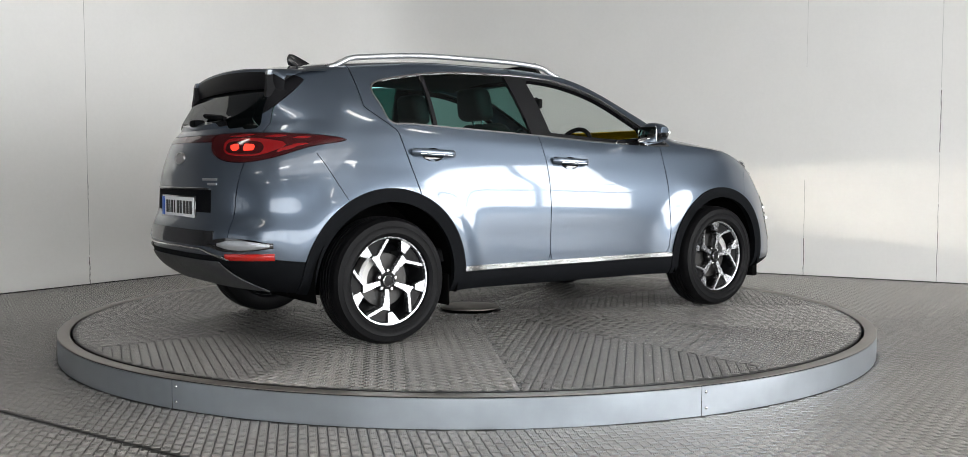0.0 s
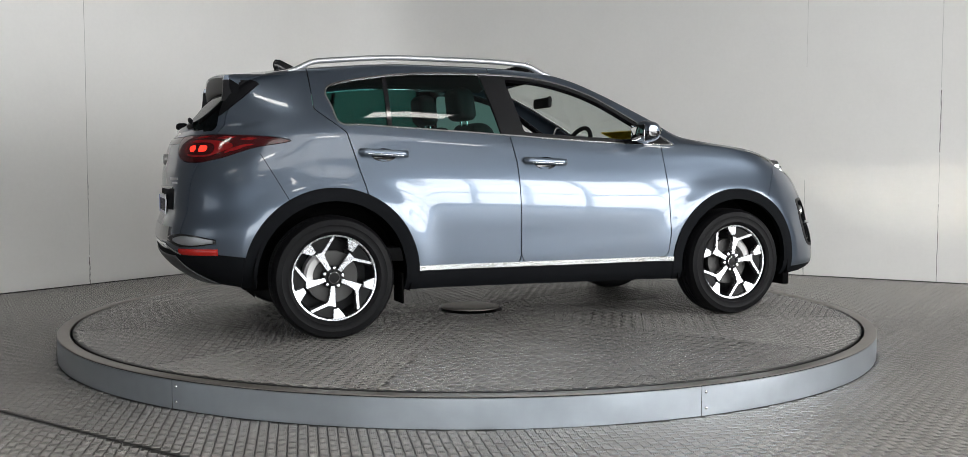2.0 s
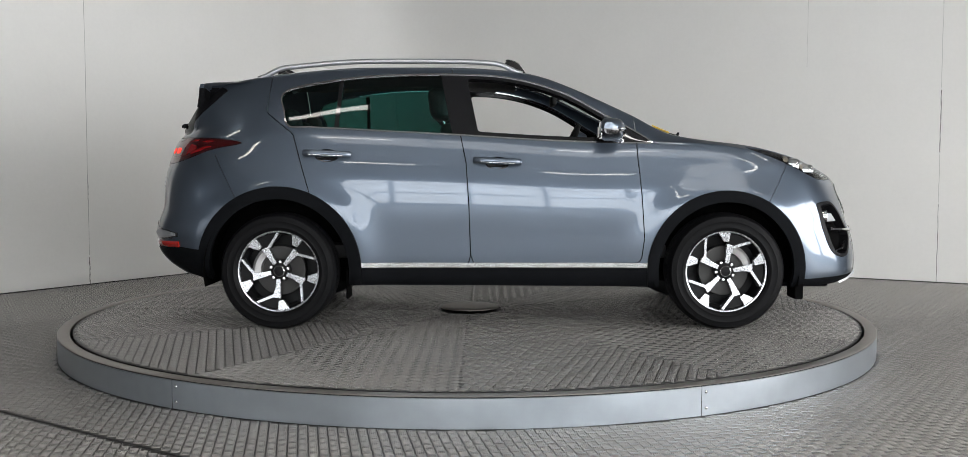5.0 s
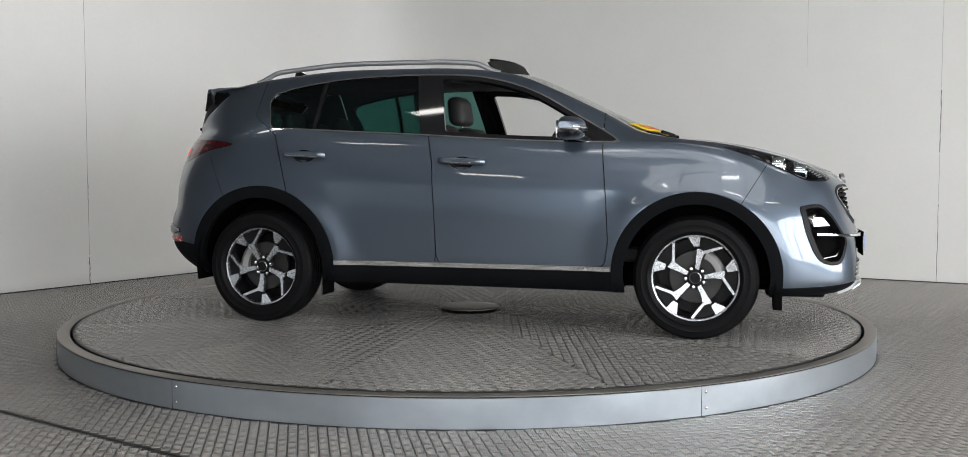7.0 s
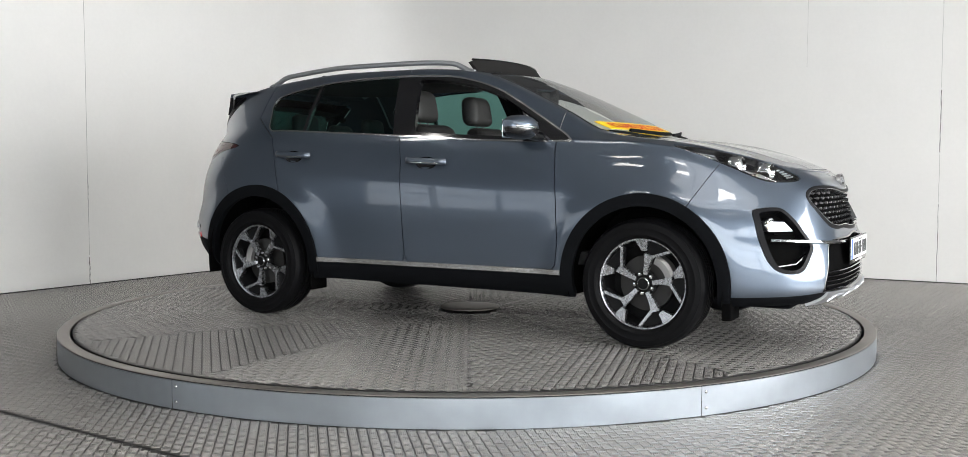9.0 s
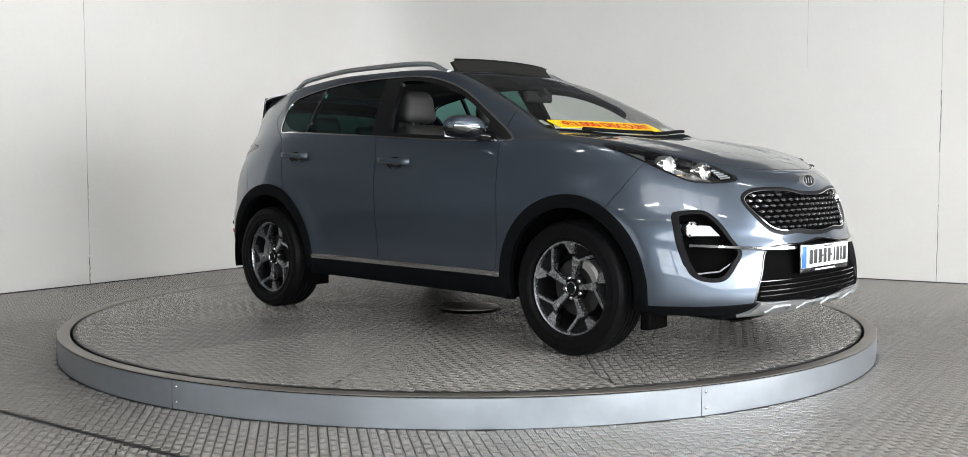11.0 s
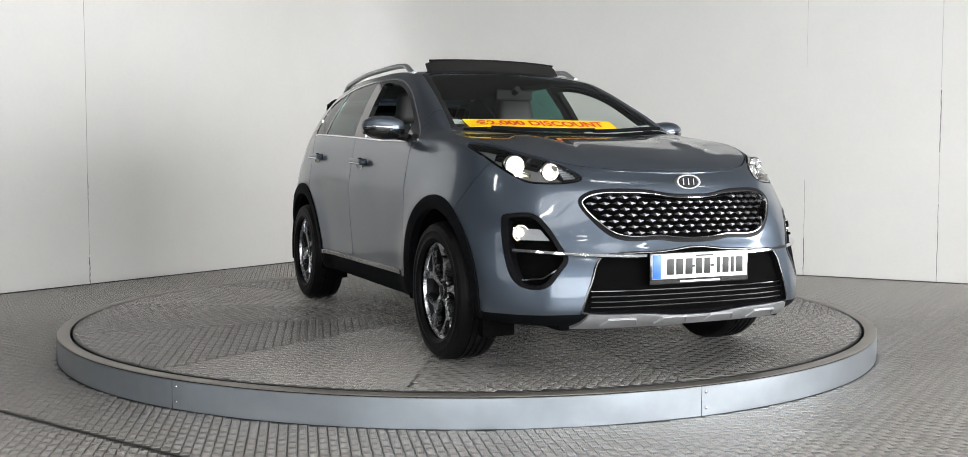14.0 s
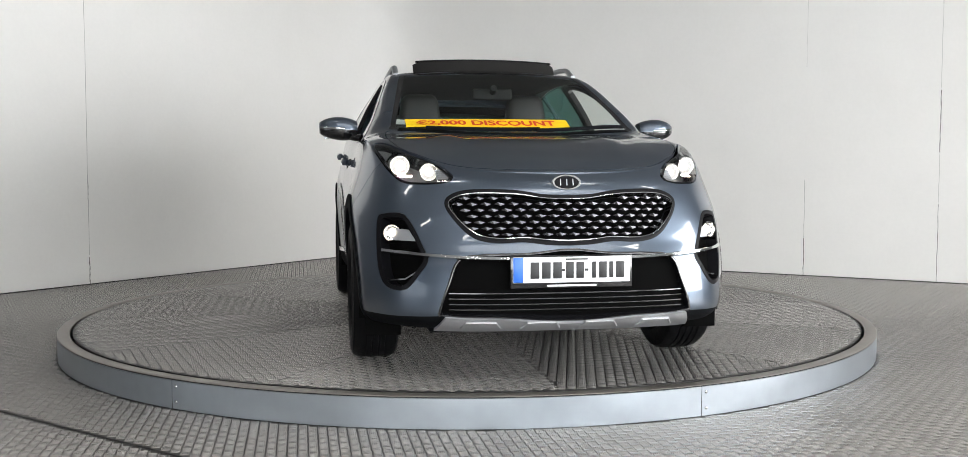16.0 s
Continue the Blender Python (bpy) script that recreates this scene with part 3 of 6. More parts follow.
# half-width of the side, and the middle of the nose and tail, by level from the sill (0) to the belt (1)
SIDE_W = [(0, 0.835), (0.05, 0.866), (0.13, 0.878), (0.22, 0.885), (0.30, 0.891), (0.42, 0.898), (0.55, 0.902), (0.66, 0.900), (0.76, 0.887), (0.86, 0.868), (0.94, 0.852), (1, 0.832)]
NOSE_X = [(0, 2.19), (0.04, 2.25), (0.12, 2.283), (0.25, 2.287), (0.40, 2.278), (0.50, 2.262), (0.58, 2.240), (0.75, 2.218), (0.88, 2.203), (0.96, 2.175), (1, 2.115)]
TAIL_X = [(0, -2.05), (0.06, -2.14), (0.15, -2.205), (0.27, -2.226), (0.36, -2.215), (0.48, -2.185), (0.70, -2.185), (0.85, -2.165), (0.95, -2.140), (1, -2.095)]
XS_F, XS_R = 1.25, -1.0
N_F, N_S, N_R, N_V, N_K, N_T = 76, 116, 72, 54, 18, 30


def quarter(xc, xe, w, n, m, count):
    """A superellipse corner from the centre line to the side, evenly spaced."""
    a = np.linspace(0, math.pi / 2, 400)
    x = xc + (xe - xc) * np.cos(a) ** (2 / n)
    y = w * np.sin(a) ** (2 / m)
    s = np.concatenate([[0], np.cumsum(np.hypot(np.diff(x), np.diff(y)))])
    t = np.linspace(0, s[-1], count + 1)
    return np.interp(t, s, x), np.interp(t, s, y)


def shape_body():
    rows = []
    for v in np.linspace(0, 1, N_V + 1):
        w = float(line(v, SIDE_W))
        k = max(0.0, (v - 0.6) / 0.4)
        low = max(0.0, 1 - v / 0.5)
        fx, fy = quarter(XS_F, float(line(v, NOSE_X)), w, 3.7 - 1.0 * k + 1.0 * low, 2.6 - 0.55 * k + 0.5 * low, N_F)
        low = min(1.0, max(0.0, (0.95 - v) / 0.6))
        rx, ry = quarter(XS_R, float(line(v, TAIL_X)), w, 3.4 - 0.3 * k + 1.1 * low, 2.6 - 0.3 * k + 0.75 * low, N_R)
        sx = np.linspace(XS_F, XS_R, N_S + 1)[1:-1]
        x = np.concatenate([fx, sx, rx[::-1]])
        y = np.concatenate([fy, np.full(len(sx), w), ry[::-1]])
        zb = line(x, BELT_Z)
        zlow = line(x, [(2.3, 0.262), (1.6, 0.255), (0.0, 0.262), (-1.5, 0.275), (-1.9, 0.315), (-2.25, 0.345)])
        z = zlow + (zb - zlow) * v
        # flared wheel arches
        for hx, hr in ((HUB_X, 0.47), (-HUB_X, 0.49)):
            d = np.hypot(x - hx, z - HUB_Z) - hr
            lift = np.exp(-(d / 0.11) ** 2) * np.clip(y / 0.5 - 0.6, 0, 1) * np.clip((1.0 - z) / 0.25, 0, 1)
            y = y + 0.026 * lift
        # sculpted door: a soft hollow low down
        hollow = np.exp(-((z - 0.56) / 0.09) ** 2) * np.clip(1 - np.abs(x - 0.02) / 0.95, 0, 1) ** 0.5
        y = y - 0.003 * hollow
        rows.append(np.stack([x, y, z], 1))
    ring = rows[-1]
    x, yb, zb = ring[:, 0], ring[:, 1], ring[:, 2]
    ye = np.minimum(line(x, EDGE_Y), 0.93 * yb)
    ze, zc = line(x, EDGE_Z), line(x, MID_Z)
    ze = np.maximum(ze, zb)
    zc = np.maximum(zc, ze)
    tip = np.clip(yb / 0.12, 0, 1)
    ze, zc = zb + (ze - zb) * tip, zb + (zc - zb) * tip
    for s in np.linspace(0, 1, N_K + 1)[1:]:
        bulge = 0.018 * 4 * s * (1 - s) * np.clip((ze - zb) / 0.3, 0, 1)
        rows.append(np.stack([x, yb + (ye - yb) * s + bulge, zb + (ze - zb) * s], 1))
    for s in np.linspace(0, 1, N_T + 1)[1:]:
        yy = ye * (1 - s)
        fade = np.clip((x - 1.22) / 0.12, 0, 1) * np.clip((2.0 - x) / 0.35, 0, 1)
        ridge = 0.011 * fade * np.exp(-((yy - 0.43 + 0.10 * np.clip(x - 1.2, 0, 1)) / 0.055) ** 2)
        rows.append(np.stack([x, yy, ze + (zc - ze) * (1 - (1 - s) ** 2.1) + ridge], 1))
    g = np.array(rows)
    for _ in range(4):
        p = g.copy()
        p[1:-1, 1:-1] = 0.5 * g[1:-1, 1:-1] + 0.125 * (g[:-2, 1:-1] + g[2:, 1:-1] + g[1:-1, :-2] + g[1:-1, 2:])
        g = p
    g[:, 0, 1] = g[:, -1, 1] = 0
    return g


def grid_piece(g):
    r, c, _ = g.shape
    v = g.reshape(-1, 3)
    du = np.gradient(g, axis=1)
    dv = np.gradient(g, axis=0)
    n = np.cross(du, dv)
    # zero-length rows at the tips borrow the sound normal below
    size = np.linalg.norm(n, axis=2, keepdims=True)
    mid = np.array([0.0, 0.0, 0.7])
    flip = np.sign(np.sum(n * (g - mid), axis=2, keepdims=True))
    flip[flip == 0] = 1
    n = np.where(size > 1e-9, n * flip / np.maximum(size, 1e-12), np.array([0, 0, 1.0]))
    n[:, 0, 1] = n[:, -1, 1] = 0
    n[-1, :, 1] = 0
    n /= np.maximum(np.linalg.norm(n, axis=2, keepdims=True), 1e-9)
    idx = np.arange(r * c).reshape(r, c)
    f = np.stack([idx[:-1, :-1], idx[:-1, 1:], idx[1:, 1:], idx[1:, :-1]], -1).reshape(-1, 4)
    fn = np.cross(v[f[:, 2]] - v[f[:, 0]], v[f[:, 3]] - v[f[:, 1]])
    wrong = np.sum(fn * n.reshape(-1, 3)[f].sum(1), 1) < 0
    f[wrong] = f[wrong][:, ::-1]
    return v, n.reshape(-1, 3), [tuple(q) for q in f.tolist()]


def clip(piece, phi):
    """Split a piece along phi = 0 into the inside (negative) and the outside."""
    v, n, faces = piece
    phi = np.where(np.abs(phi) < 1e-7, 1e-7, phi)
    neg = (phi < 0).tolist()
    pl = phi.tolist()
    nv, nn, cut, ins, out = [], [], {}, [], []
    base = len(v)

    def cross(i, j):
        key = (i, j) if i < j else (j, i)
        if key not in cut:
            a, c = key
            t = pl[a] / (pl[a] - pl[c])
            cut[key] = base + len(nv)
            nv.append(v[a] + (v[c] - v[a]) * t)
            nn.append(n[a] + (n[c] - n[a]) * t)
        return cut[key]
    for f in faces:
        k = sum(neg[i] for i in f)
        if k == len(f):
            ins.append(f)
        elif k == 0:
            out.append(f)
        else:
            a, c = [], []
            for i, j in zip(f, f[1:] + f[:1]):
                (a if neg[i] else c).append(i)
                if neg[i] != neg[j]:
                    x = cross(i, j)
                    a.append(x)
                    c.append(x)
            if len(a) > 2:
                ins.append(tuple(a))
            if len(c) > 2:
                out.append(tuple(c))
    if nv:
        v, n = np.concatenate([v, nv]), np.concatenate([n, nn])
    return (v, n, ins), (v, n, out)


def cut_out(piece, field, gap=0.0045, where=None):
    """Lift a panel out of a piece, leaving a shut line of the given width round it."""
    def phi(p):
        d = field(p[0])
        return d if where is None else np.where(where(p[0]), d, 1.0)
    inner = clip(piece, phi(piece) + gap / 2)[0]
    outer = clip(piece, phi(piece) - gap / 2)[1]
    return inner, outer


def smooth_loop(pts, k=6, closed=True):
    pts = [np.array(p, float) for p in pts]
    n = len(pts)
    out = []
    for i in range(n if closed else n - 1):
        p0, p1, p2, p3 = (pts[(i + j) % n] if closed else pts[min(max(i + j, 0), n - 1)] for j in (-1, 0, 1, 2))
        for s in range(k):
            t = s / k
            out.append(0.5 * (2 * p1 + (p2 - p0) * t + (2 * p0 - 5 * p1 + 4 * p2 - p3) * t * t + (3 * p1 - p0 - 3 * p2 + p3) * t**3))
    if not closed:
        out.append(pts[-1])
    return np.array(out)


def sdf(q, poly):
    """Signed distance of points q to a closed outline, negative inside."""
    a, c = poly, np.roll(poly, -1, 0)
    best = np.full(len(q), 1e9)
    inside = np.zeros(len(q), bool)
    for (ax, ay), (cx, cy) in zip(a.tolist(), c.tolist()):
        ex, ey = cx - ax, cy - ay
        wx, wy = q[:, 0] - ax, q[:, 1] - ay
        t = np.clip((wx * ex + wy * ey) / (ex * ex + ey * ey + 1e-12), 0, 1)
        best = np.minimum(best, (wx - t * ex) ** 2 + (wy - t * ey) ** 2)
        if abs(ey) > 1e-12:
            hit = ((ay > q[:, 1]) != (cy > q[:, 1])) & (q[:, 0] < ex * (q[:, 1] - ay) / ey + ax)
            inside ^= hit
    d = np.sqrt(best)
    return np.where(inside, -d, d)


def side_view(v):
    return v[:, [0, 2]]


def front_view(v):
    return v[:, [1, 2]]


def plan_view(v):
    return v[:, [0, 1]]


def nose_corner(v):
    return np.stack([(v[:, 1] - v[:, 0]) * 0.7071, v[:, 2]], 1)


def tail_corner(v):
    return np.stack([(-v[:, 1] - v[:, 0]) * 0.7071, v[:, 2]], 1)


def region(view, poly):
    return lambda v: sdf(view(v), poly)


def tidy(v, n, faces):
    """Keep only what the faces use, weld what coincides and drop what collapses."""
    used = sorted({i for f in faces for i in f})
    key, remap, nv, nn = {}, {}, [], []
    for i in used:
        k = (round(float(v[i][0]), 5), round(float(v[i][1]), 5), round(float(v[i][2]), 5))
        if k not in key:
            key[k] = len(nv)
            nv.append(v[i])
            nn.append(n[i])
        remap[i] = key[k]
    out = []
    for f in faces:
        g = []
        for i in f:
            j = remap[i]
            if j not in g:
                g.append(j)
        if len(g) > 2:
            out.append(tuple(g))
    nn = np.array(nn)
    nn /= np.maximum(np.linalg.norm(nn, axis=1, keepdims=True), 1e-9)
    return np.array(nv), nn, out


def flipped(piece):
    v, n, f = piece
    s = np.array([1, -1, 1])
    return v * s, n * s, [q[::-1] for q in f]


def joined(a, c):
    k = len(a[0])
    return np.concatenate([a[0], c[0]]), np.concatenate([a[1], c[1]]), a[2] + [tuple(i + k for i in q) for q in c[2]]


def panel(name, piece, material, parent, label="", depth=0.014, offset=0.0, weld_centre=True):
    """A shell panel with its edges turned in."""
    v, n, faces = tidy(*piece)
    if not len(faces):
        return None
    v = v + n * offset
    count = {}
    for f in faces:
        for i, j in zip(f, f[1:] + f[:1]):
            count[(min(i, j), max(i, j))] = count.get((min(i, j), max(i, j)), 0) + 1
    verts, nors, out = list(v), list(n), list(faces)
    if depth:
        for f in faces:
            for i, j in zip(f, f[1:] + f[:1]):
                if count[(min(i, j), max(i, j))] == 1 and not (abs(v[i][1]) < 1e-4 and abs(v[j][1]) < 1e-4):
                    m = np.cross(v[j] - v[i], n[i])
                    m = m / max(np.linalg.norm(m), 1e-9)
                    k = len(verts)
                    verts += [v[i], v[j], v[j] - n[j] * depth, v[i] - n[i] * depth]
                    nors += [m] * 4
                    out.append((k + 1, k, k + 3, k + 2))
    return link_mesh(name, verts, out, material, parent, label, normals=nors)


def both(name, piece, material, parent, label="", **kw):
    return [panel(name, p, material, parent, label, **kw) for p in (piece, flipped(piece))]


def whole(name, piece, material, parent, label="", **kw):
    return panel(name, joined(tidy(*piece), flipped(tidy(*piece))), material, parent, label, **kw)


BODY_GRID = shape_body()
SHELL = grid_piece(BODY_GRID)
TREE = BVHTree.FromPolygons([tuple(p) for p in SHELL[0]], SHELL[2])


def outward(view, poly, side="front"):
    """Points of a flat outline laid on the body."""
    out = []
    for a, c in poly:
        if side == "front":
            hit = TREE.ray_cast(Vector((4, abs(a), c)), Vector((-1, 0, 0)))
        elif side == "rear":
            hit = TREE.ray_cast(Vector((-4, abs(a), c)), Vector((1, 0, 0)))
        elif side == "top":
            hit = TREE.ray_cast(Vector((a, abs(c), 4)), Vector((0, 0, -1)))
        else:
            hit = TREE.ray_cast(Vector((a, 4, c)), Vector((0, -1, 0)))
        p, nrm = hit[0], hit[1]
        if p is None:
            continue
        if side in ("front", "rear") and a < 0 or side == "top" and c < 0:
            p, nrm = Vector((p.x, -p.y, p.z)), Vector((nrm.x, -nrm.y, nrm.z))
        out.append((p, nrm))
    return out


def strip(pts, width, proud, sink=0.004, closed=False, taper=False):
    """A rounded moulding along points on the body."""
    bm = bmesh.new()
    n = len(pts)
    rows = []
    for i in range(n):
        p, nrm = pts[i]
        a = pts[(i - 1) % n if closed else max(i - 1, 0)][0]
        c = pts[(i + 1) % n if closed else min(i + 1, n - 1)][0]
        d = (c - a).normalized()
        s = nrm.cross(d).normalized()
        w = width
        if taper:
            w = width * max(0.25, math.sin(math.pi * min(max(i / (n - 1), 0.04), 0.96)) ** 0.5)
        rows.append([bm.verts.new(p + s * w * u + nrm * h) for u, h in ((-0.5, -sink), (-0.5, proud * 0.5), (-0.28, proud), (0.28, proud), (0.5, proud * 0.5), (0.5, -sink))])
    pairs = list(zip(rows, rows[1:])) + ([(rows[-1], rows[0])] if closed else [])
    for a, c in pairs:
        for j in range(5):
            bm.faces.new((a[j], c[j], c[j + 1], a[j + 1]))
    if not closed:
        bm.faces.new(rows[0])
        bm.faces.new(rows[-1][::-1])
    return bm


def mirrored(bm):
    c = bm.copy()
    bmesh.ops.scale(c, vec=(1, -1, 1), verts=c.verts[:])
    bmesh.ops.reverse_faces(c, faces=c.faces[:])
    return c


def pair(name, bm, material, parent, label="", smooth_angle=35):
    return [part(name, mirrored(bm), material, parent, label, smooth_angle), part(name, bm, material, parent, label, smooth_angle)]


# outlines
P_DLO = smooth_loop([(-1.283, 1.214), (-1.322, 1.315), (-1.345, 1.400), (-1.285, 1.456), (-1.05, 1.505), (-0.75, 1.538), (-0.30, 1.547), (0.05, 1.524), (0.36, 1.436), (0.64, 1.284), (0.895, 1.128), (0.80, 1.112), (0.30, 1.126), (-0.24, 1.158), (-0.80, 1.188), (-1.15, 1.206)], 5)
P_WS = smooth_loop([(1.175, -0.4), (1.175, 0.0), (1.16, 0.30), (1.10, 0.55), (1.02, 0.685), (0.95, 0.675), (0.60, 0.618), (0.29, 0.570), (0.22, 0.540), (0.23, 0.3), (0.24, 0.0), (0.24, -0.4)], 5)
P_ROOFGLASS = smooth_loop([(0.21, -0.4), (0.21, 0.3), (0.19, 0.50), (0.13, 0.515), (-0.5, 0.505), (-0.98, 0.49), (-1.02, 0.45), (-1.03, 0.2), (-1.03, -0.4)], 4)
P_HOOD = smooth_loop([(1.19, -0.4), (1.19, 0.0), (1.175, 0.32), (1.12, 0.58), (1.07, 0.690), (1.12, 0.715), (1.40, 0.728), (1.65, 0.700), (1.83, 0.610), (1.98, 0.455), (2.06, 0.25), (2.085, 0.0), (2.085, -0.4)], 5)
P_HEADLAMP = smooth_loop([(-0.475, 1.085), (-0.60, 1.078), (-0.78, 1.038), (-0.96, 0.990), (-1.105, 0.925), (-1.08, 0.900), (-0.97, 0.893), (-0.86, 0.903), (-0.74, 0.955), (-0.61, 1.020)], 5)
P_GRILLE = smooth_loop([(-0.1, 0.838), (0.0, 0.838), (0.11, 0.841), (0.24, 0.860), (0.42, 0.862), (0.505, 0.838), (0.522, 0.798), (0.475, 0.725), (0.41, 0.668), (0.32, 0.648), (0.20, 0.652), (0.10, 0.640), (0.0, 0.636), (-0.1, 0.636)], 4)
P_INTAKE = smooth_loop([(-0.1, 0.592), (0.2, 0.592), (0.38, 0.588), (0.485, 0.566), (0.53, 0.46), (0.567, 0.345), (0.54, 0.325), (0.3, 0.318), (-0.1, 0.318)], 4)
P_FOG = smooth_loop([(0.812, 0.738), (0.780, 0.760), (0.710, 0.762), (0.672, 0.715), (0.632, 0.625), (0.610, 0.565), (0.645, 0.508), (0.705, 0.434), (0.780, 0.436), (0.812, 0.50), (0.820, 0.62)], 4)
P_TAIL = smooth_loop([(0.515, 1.116), (0.66, 1.143), (0.92, 1.153), (1.16, 1.152), (1.25, 1.138), (1.25, 1.055), (1.16, 1.006), (1.02, 0.996), (0.86, 1.022), (0.68, 1.080)], 5)
P_TAILBAND = np.array([(1.15, 1.148), (1.7, 1.140), (1.7, 1.108), (1.15, 1.104)])
P_REARGLASS = smooth_loop([(-1.795, -0.4), (-1.795, 0.0), (-1.79, 0.30), (-1.785, 0.50), (-1.82, 0.555), (-1.90, 0.560), (-1.97, 0.545), (-2.025, 0.46), (-2.045, 0.25), (-2.05, 0.0), (-2.05, -0.4)], 4)
P_DOOR_F = np.array([(0.80, 1.30), (0.806, 1.05), (0.83, 0.80), (0.845, 0.55), (0.83, 0.43), (0.81, 0.401), (0.6, 0.4), (-0.17, 0.4), (-0.188, 0.45), (-0.198, 0.75), (-0.215, 1.0), (-0.25, 1.17), (-0.31, 1.60), (0.2, 1.60)])
P_DOOR_R = np.array([(-0.31, 1.60), (-0.25, 1.17), (-0.215, 1.0), (-0.198, 0.75), (-0.188, 0.45), (-0.2, 0.4), (-0.85, 0.4), (-1.0, 0.45), (-1.12, 0.65), (-1.150, 0.84), (-1.185, 0.95), (-1.25, 1.17), (-1.42, 1.30), (-1.42, 1.6)])


def circle(cx, cz, r, k=64):
    return np.array([(cx + r * math.cos(2 * math.pi * i / k), cz + r * math.sin(2 * math.pi * i / k)) for i in range(k)])


def arch_field(hx, r):
    """Wheel opening: a round arch, straight-sided below the hub."""
    def f(v):
        dx, dz = v[:, 0] - hx, v[:, 2] - HUB_Z - 0.01
        round_part = np.hypot(dx, dz) - r
        leg = np.maximum(np.abs(dx) - r * 0.985, dz)
        return np.where(v[:, 1] > 0.5, np.minimum(round_part, leg), 1.0)
    return f


def build_body():
    s = SHELL
    # wheel openings, then the black cladding round them and along the sill
    for hx, r0, r1 in ((HUB_X, 0.405, 0.473), (-HUB_X, 0.423, 0.497)):
        s = clip(s, arch_field(hx, r0)(s[0]))[1]
        ring, s = cut_out(s, arch_field(hx, r1), 0.002)
        both("wheel_arch_cladding", ring, M_CLAD, CAR, "black grained plastic", depth=0.045, offset=0.008)
    low = clip(s, np.where(np.abs(s[0][:, 0]) < 1.2, s[0][:, 2] - 0.402, 1.0))
    sill, s = low
    chrome, sill = clip(sill, -(sill[0][:, 2] - 0.375))
    both("sill_cladding", sill, M_CLAD, CAR, "black grained plastic", offset=0.004)
    both("sill_chrome_strip", chrome, M_CHROME, CAR, "polished chrome strip", offset=0.009, depth=0.012)

    # glazing
    dlo, s = cut_out(s, region(side_view, P_DLO), 0.001, lambda v: (v[:, 2] > 1.05) & (v[:, 1] > 0.4))
    trim, glass_zone = clip(dlo, -(sdf(side_view(dlo[0]), P_DLO) + 0.009))
    both("window_chrome_trim", trim, M_CHROME, CAR, "thin chrome window surround", offset=0.003, depth=0.01)
    # pillars between the panes
    def b_pillar(v):
        x0 = -0.235 - 0.21 * (v[:, 2] - 1.17)
        return np.abs(v[:, 0] - x0) - 0.062

    def q_pillar(v):
        x0 = -0.992 + 0.04 * (v[:, 2] - 1.2)
        return np.abs(v[:, 0] - x0) - 0.013

    def sail(v):
        return 0.70 - v[:, 0]
    pil, rest = clip(glass_zone, b_pillar(glass_zone[0]))
    both("b_pillar_trim", pil, M_GLOSSBLACK, CAR, "gloss black pillar trim", depth=0.02)
    pil, rest = clip(rest, q_pillar(rest[0]))
    both("quarter_window_bar", pil, M_GLOSSBLACK, CAR, "gloss black window bar", depth=0.02)
    pil, rest = clip(rest, sail(rest[0]))
    both("mirror_sail_panel", pil, M_GLOSSBLACK, CAR, "black mirror mounting panel", depth=0.02)
    front_open, rear = clip(rest, -(rest[0][:, 0] + 0.25))
    # black rubber channel round the opened front window
    ch, _ = clip(front_open, -(np.maximum(sdf(side_view(front_open[0]), P_DLO), np.maximum(b_pillar(front_open[0]) * -1, -sail(front_open[0])) ) + 0.032))
    both("front_window_channel", ch, M_GLOSSBLACK, CAR, "black window frame of the opened front window", depth=0.03)
    quarter_pane, rear_pane = clip(rear, rear[0][:, 0] + 0.992)
    for nm, p in (("rear_door_glass", rear_pane), ("quarter_glass", quarter_pane)):
        for ob in both(nm, p, M_TINT, CAR, "green-tinted privacy glass", depth=0.004, offset=-0.003):
            ob.visible_shadow = False
    ws, s = cut_out(s, region(plan_view, P_WS), 0.001, lambda v: v[:, 2] > 1.12)
    band, pane = clip(ws, -(sdf(plan_view(ws[0]), P_WS) + 0.028))
    whole("windscreen_border", band, M_GLOSSBLACK, CAR, "black ceramic border of the windscreen", depth=0.006)
    g = whole("windscreen", pane, M_GLASS, CAR, "clear windscreen", depth=0.004)
    g.visible_shadow = False
    rg, s = cut_out(s, region(plan_view, P_ROOFGLASS), 0.004, lambda v: v[:, 2] > 1.45)
    whole("roof_glass", rg, M_GLOSSBLACK, CAR, "dark panoramic roof glass")
    tg, s = cut_out(s, region(plan_view, P_REARGLASS), 0.003, lambda v: (v[:, 2] > 1.17) & (v[:, 0] < -1.6))
    g = whole("rear_window", tg, M_REARTINT, CAR, "dark tinted rear window", depth=0.004)
    g.visible_shadow = False

    fin, s = cut_out(s, region(side_view, np.array([(-1.88, 1.53), (-1.69, 1.45), (-1.78, 1.37), (-1.97, 1.215), (-2.06, 1.19), (-2.10, 1.35)])), 0.003, lambda v: (v[:, 0] < -1.6) & (v[:, 1] > 0.2) & (v[:, 2] > 1.18))
    both("tailgate_side_fin", fin, M_SATINBLACK, CAR, "gloss black fin beside the rear window", offset=0.002)
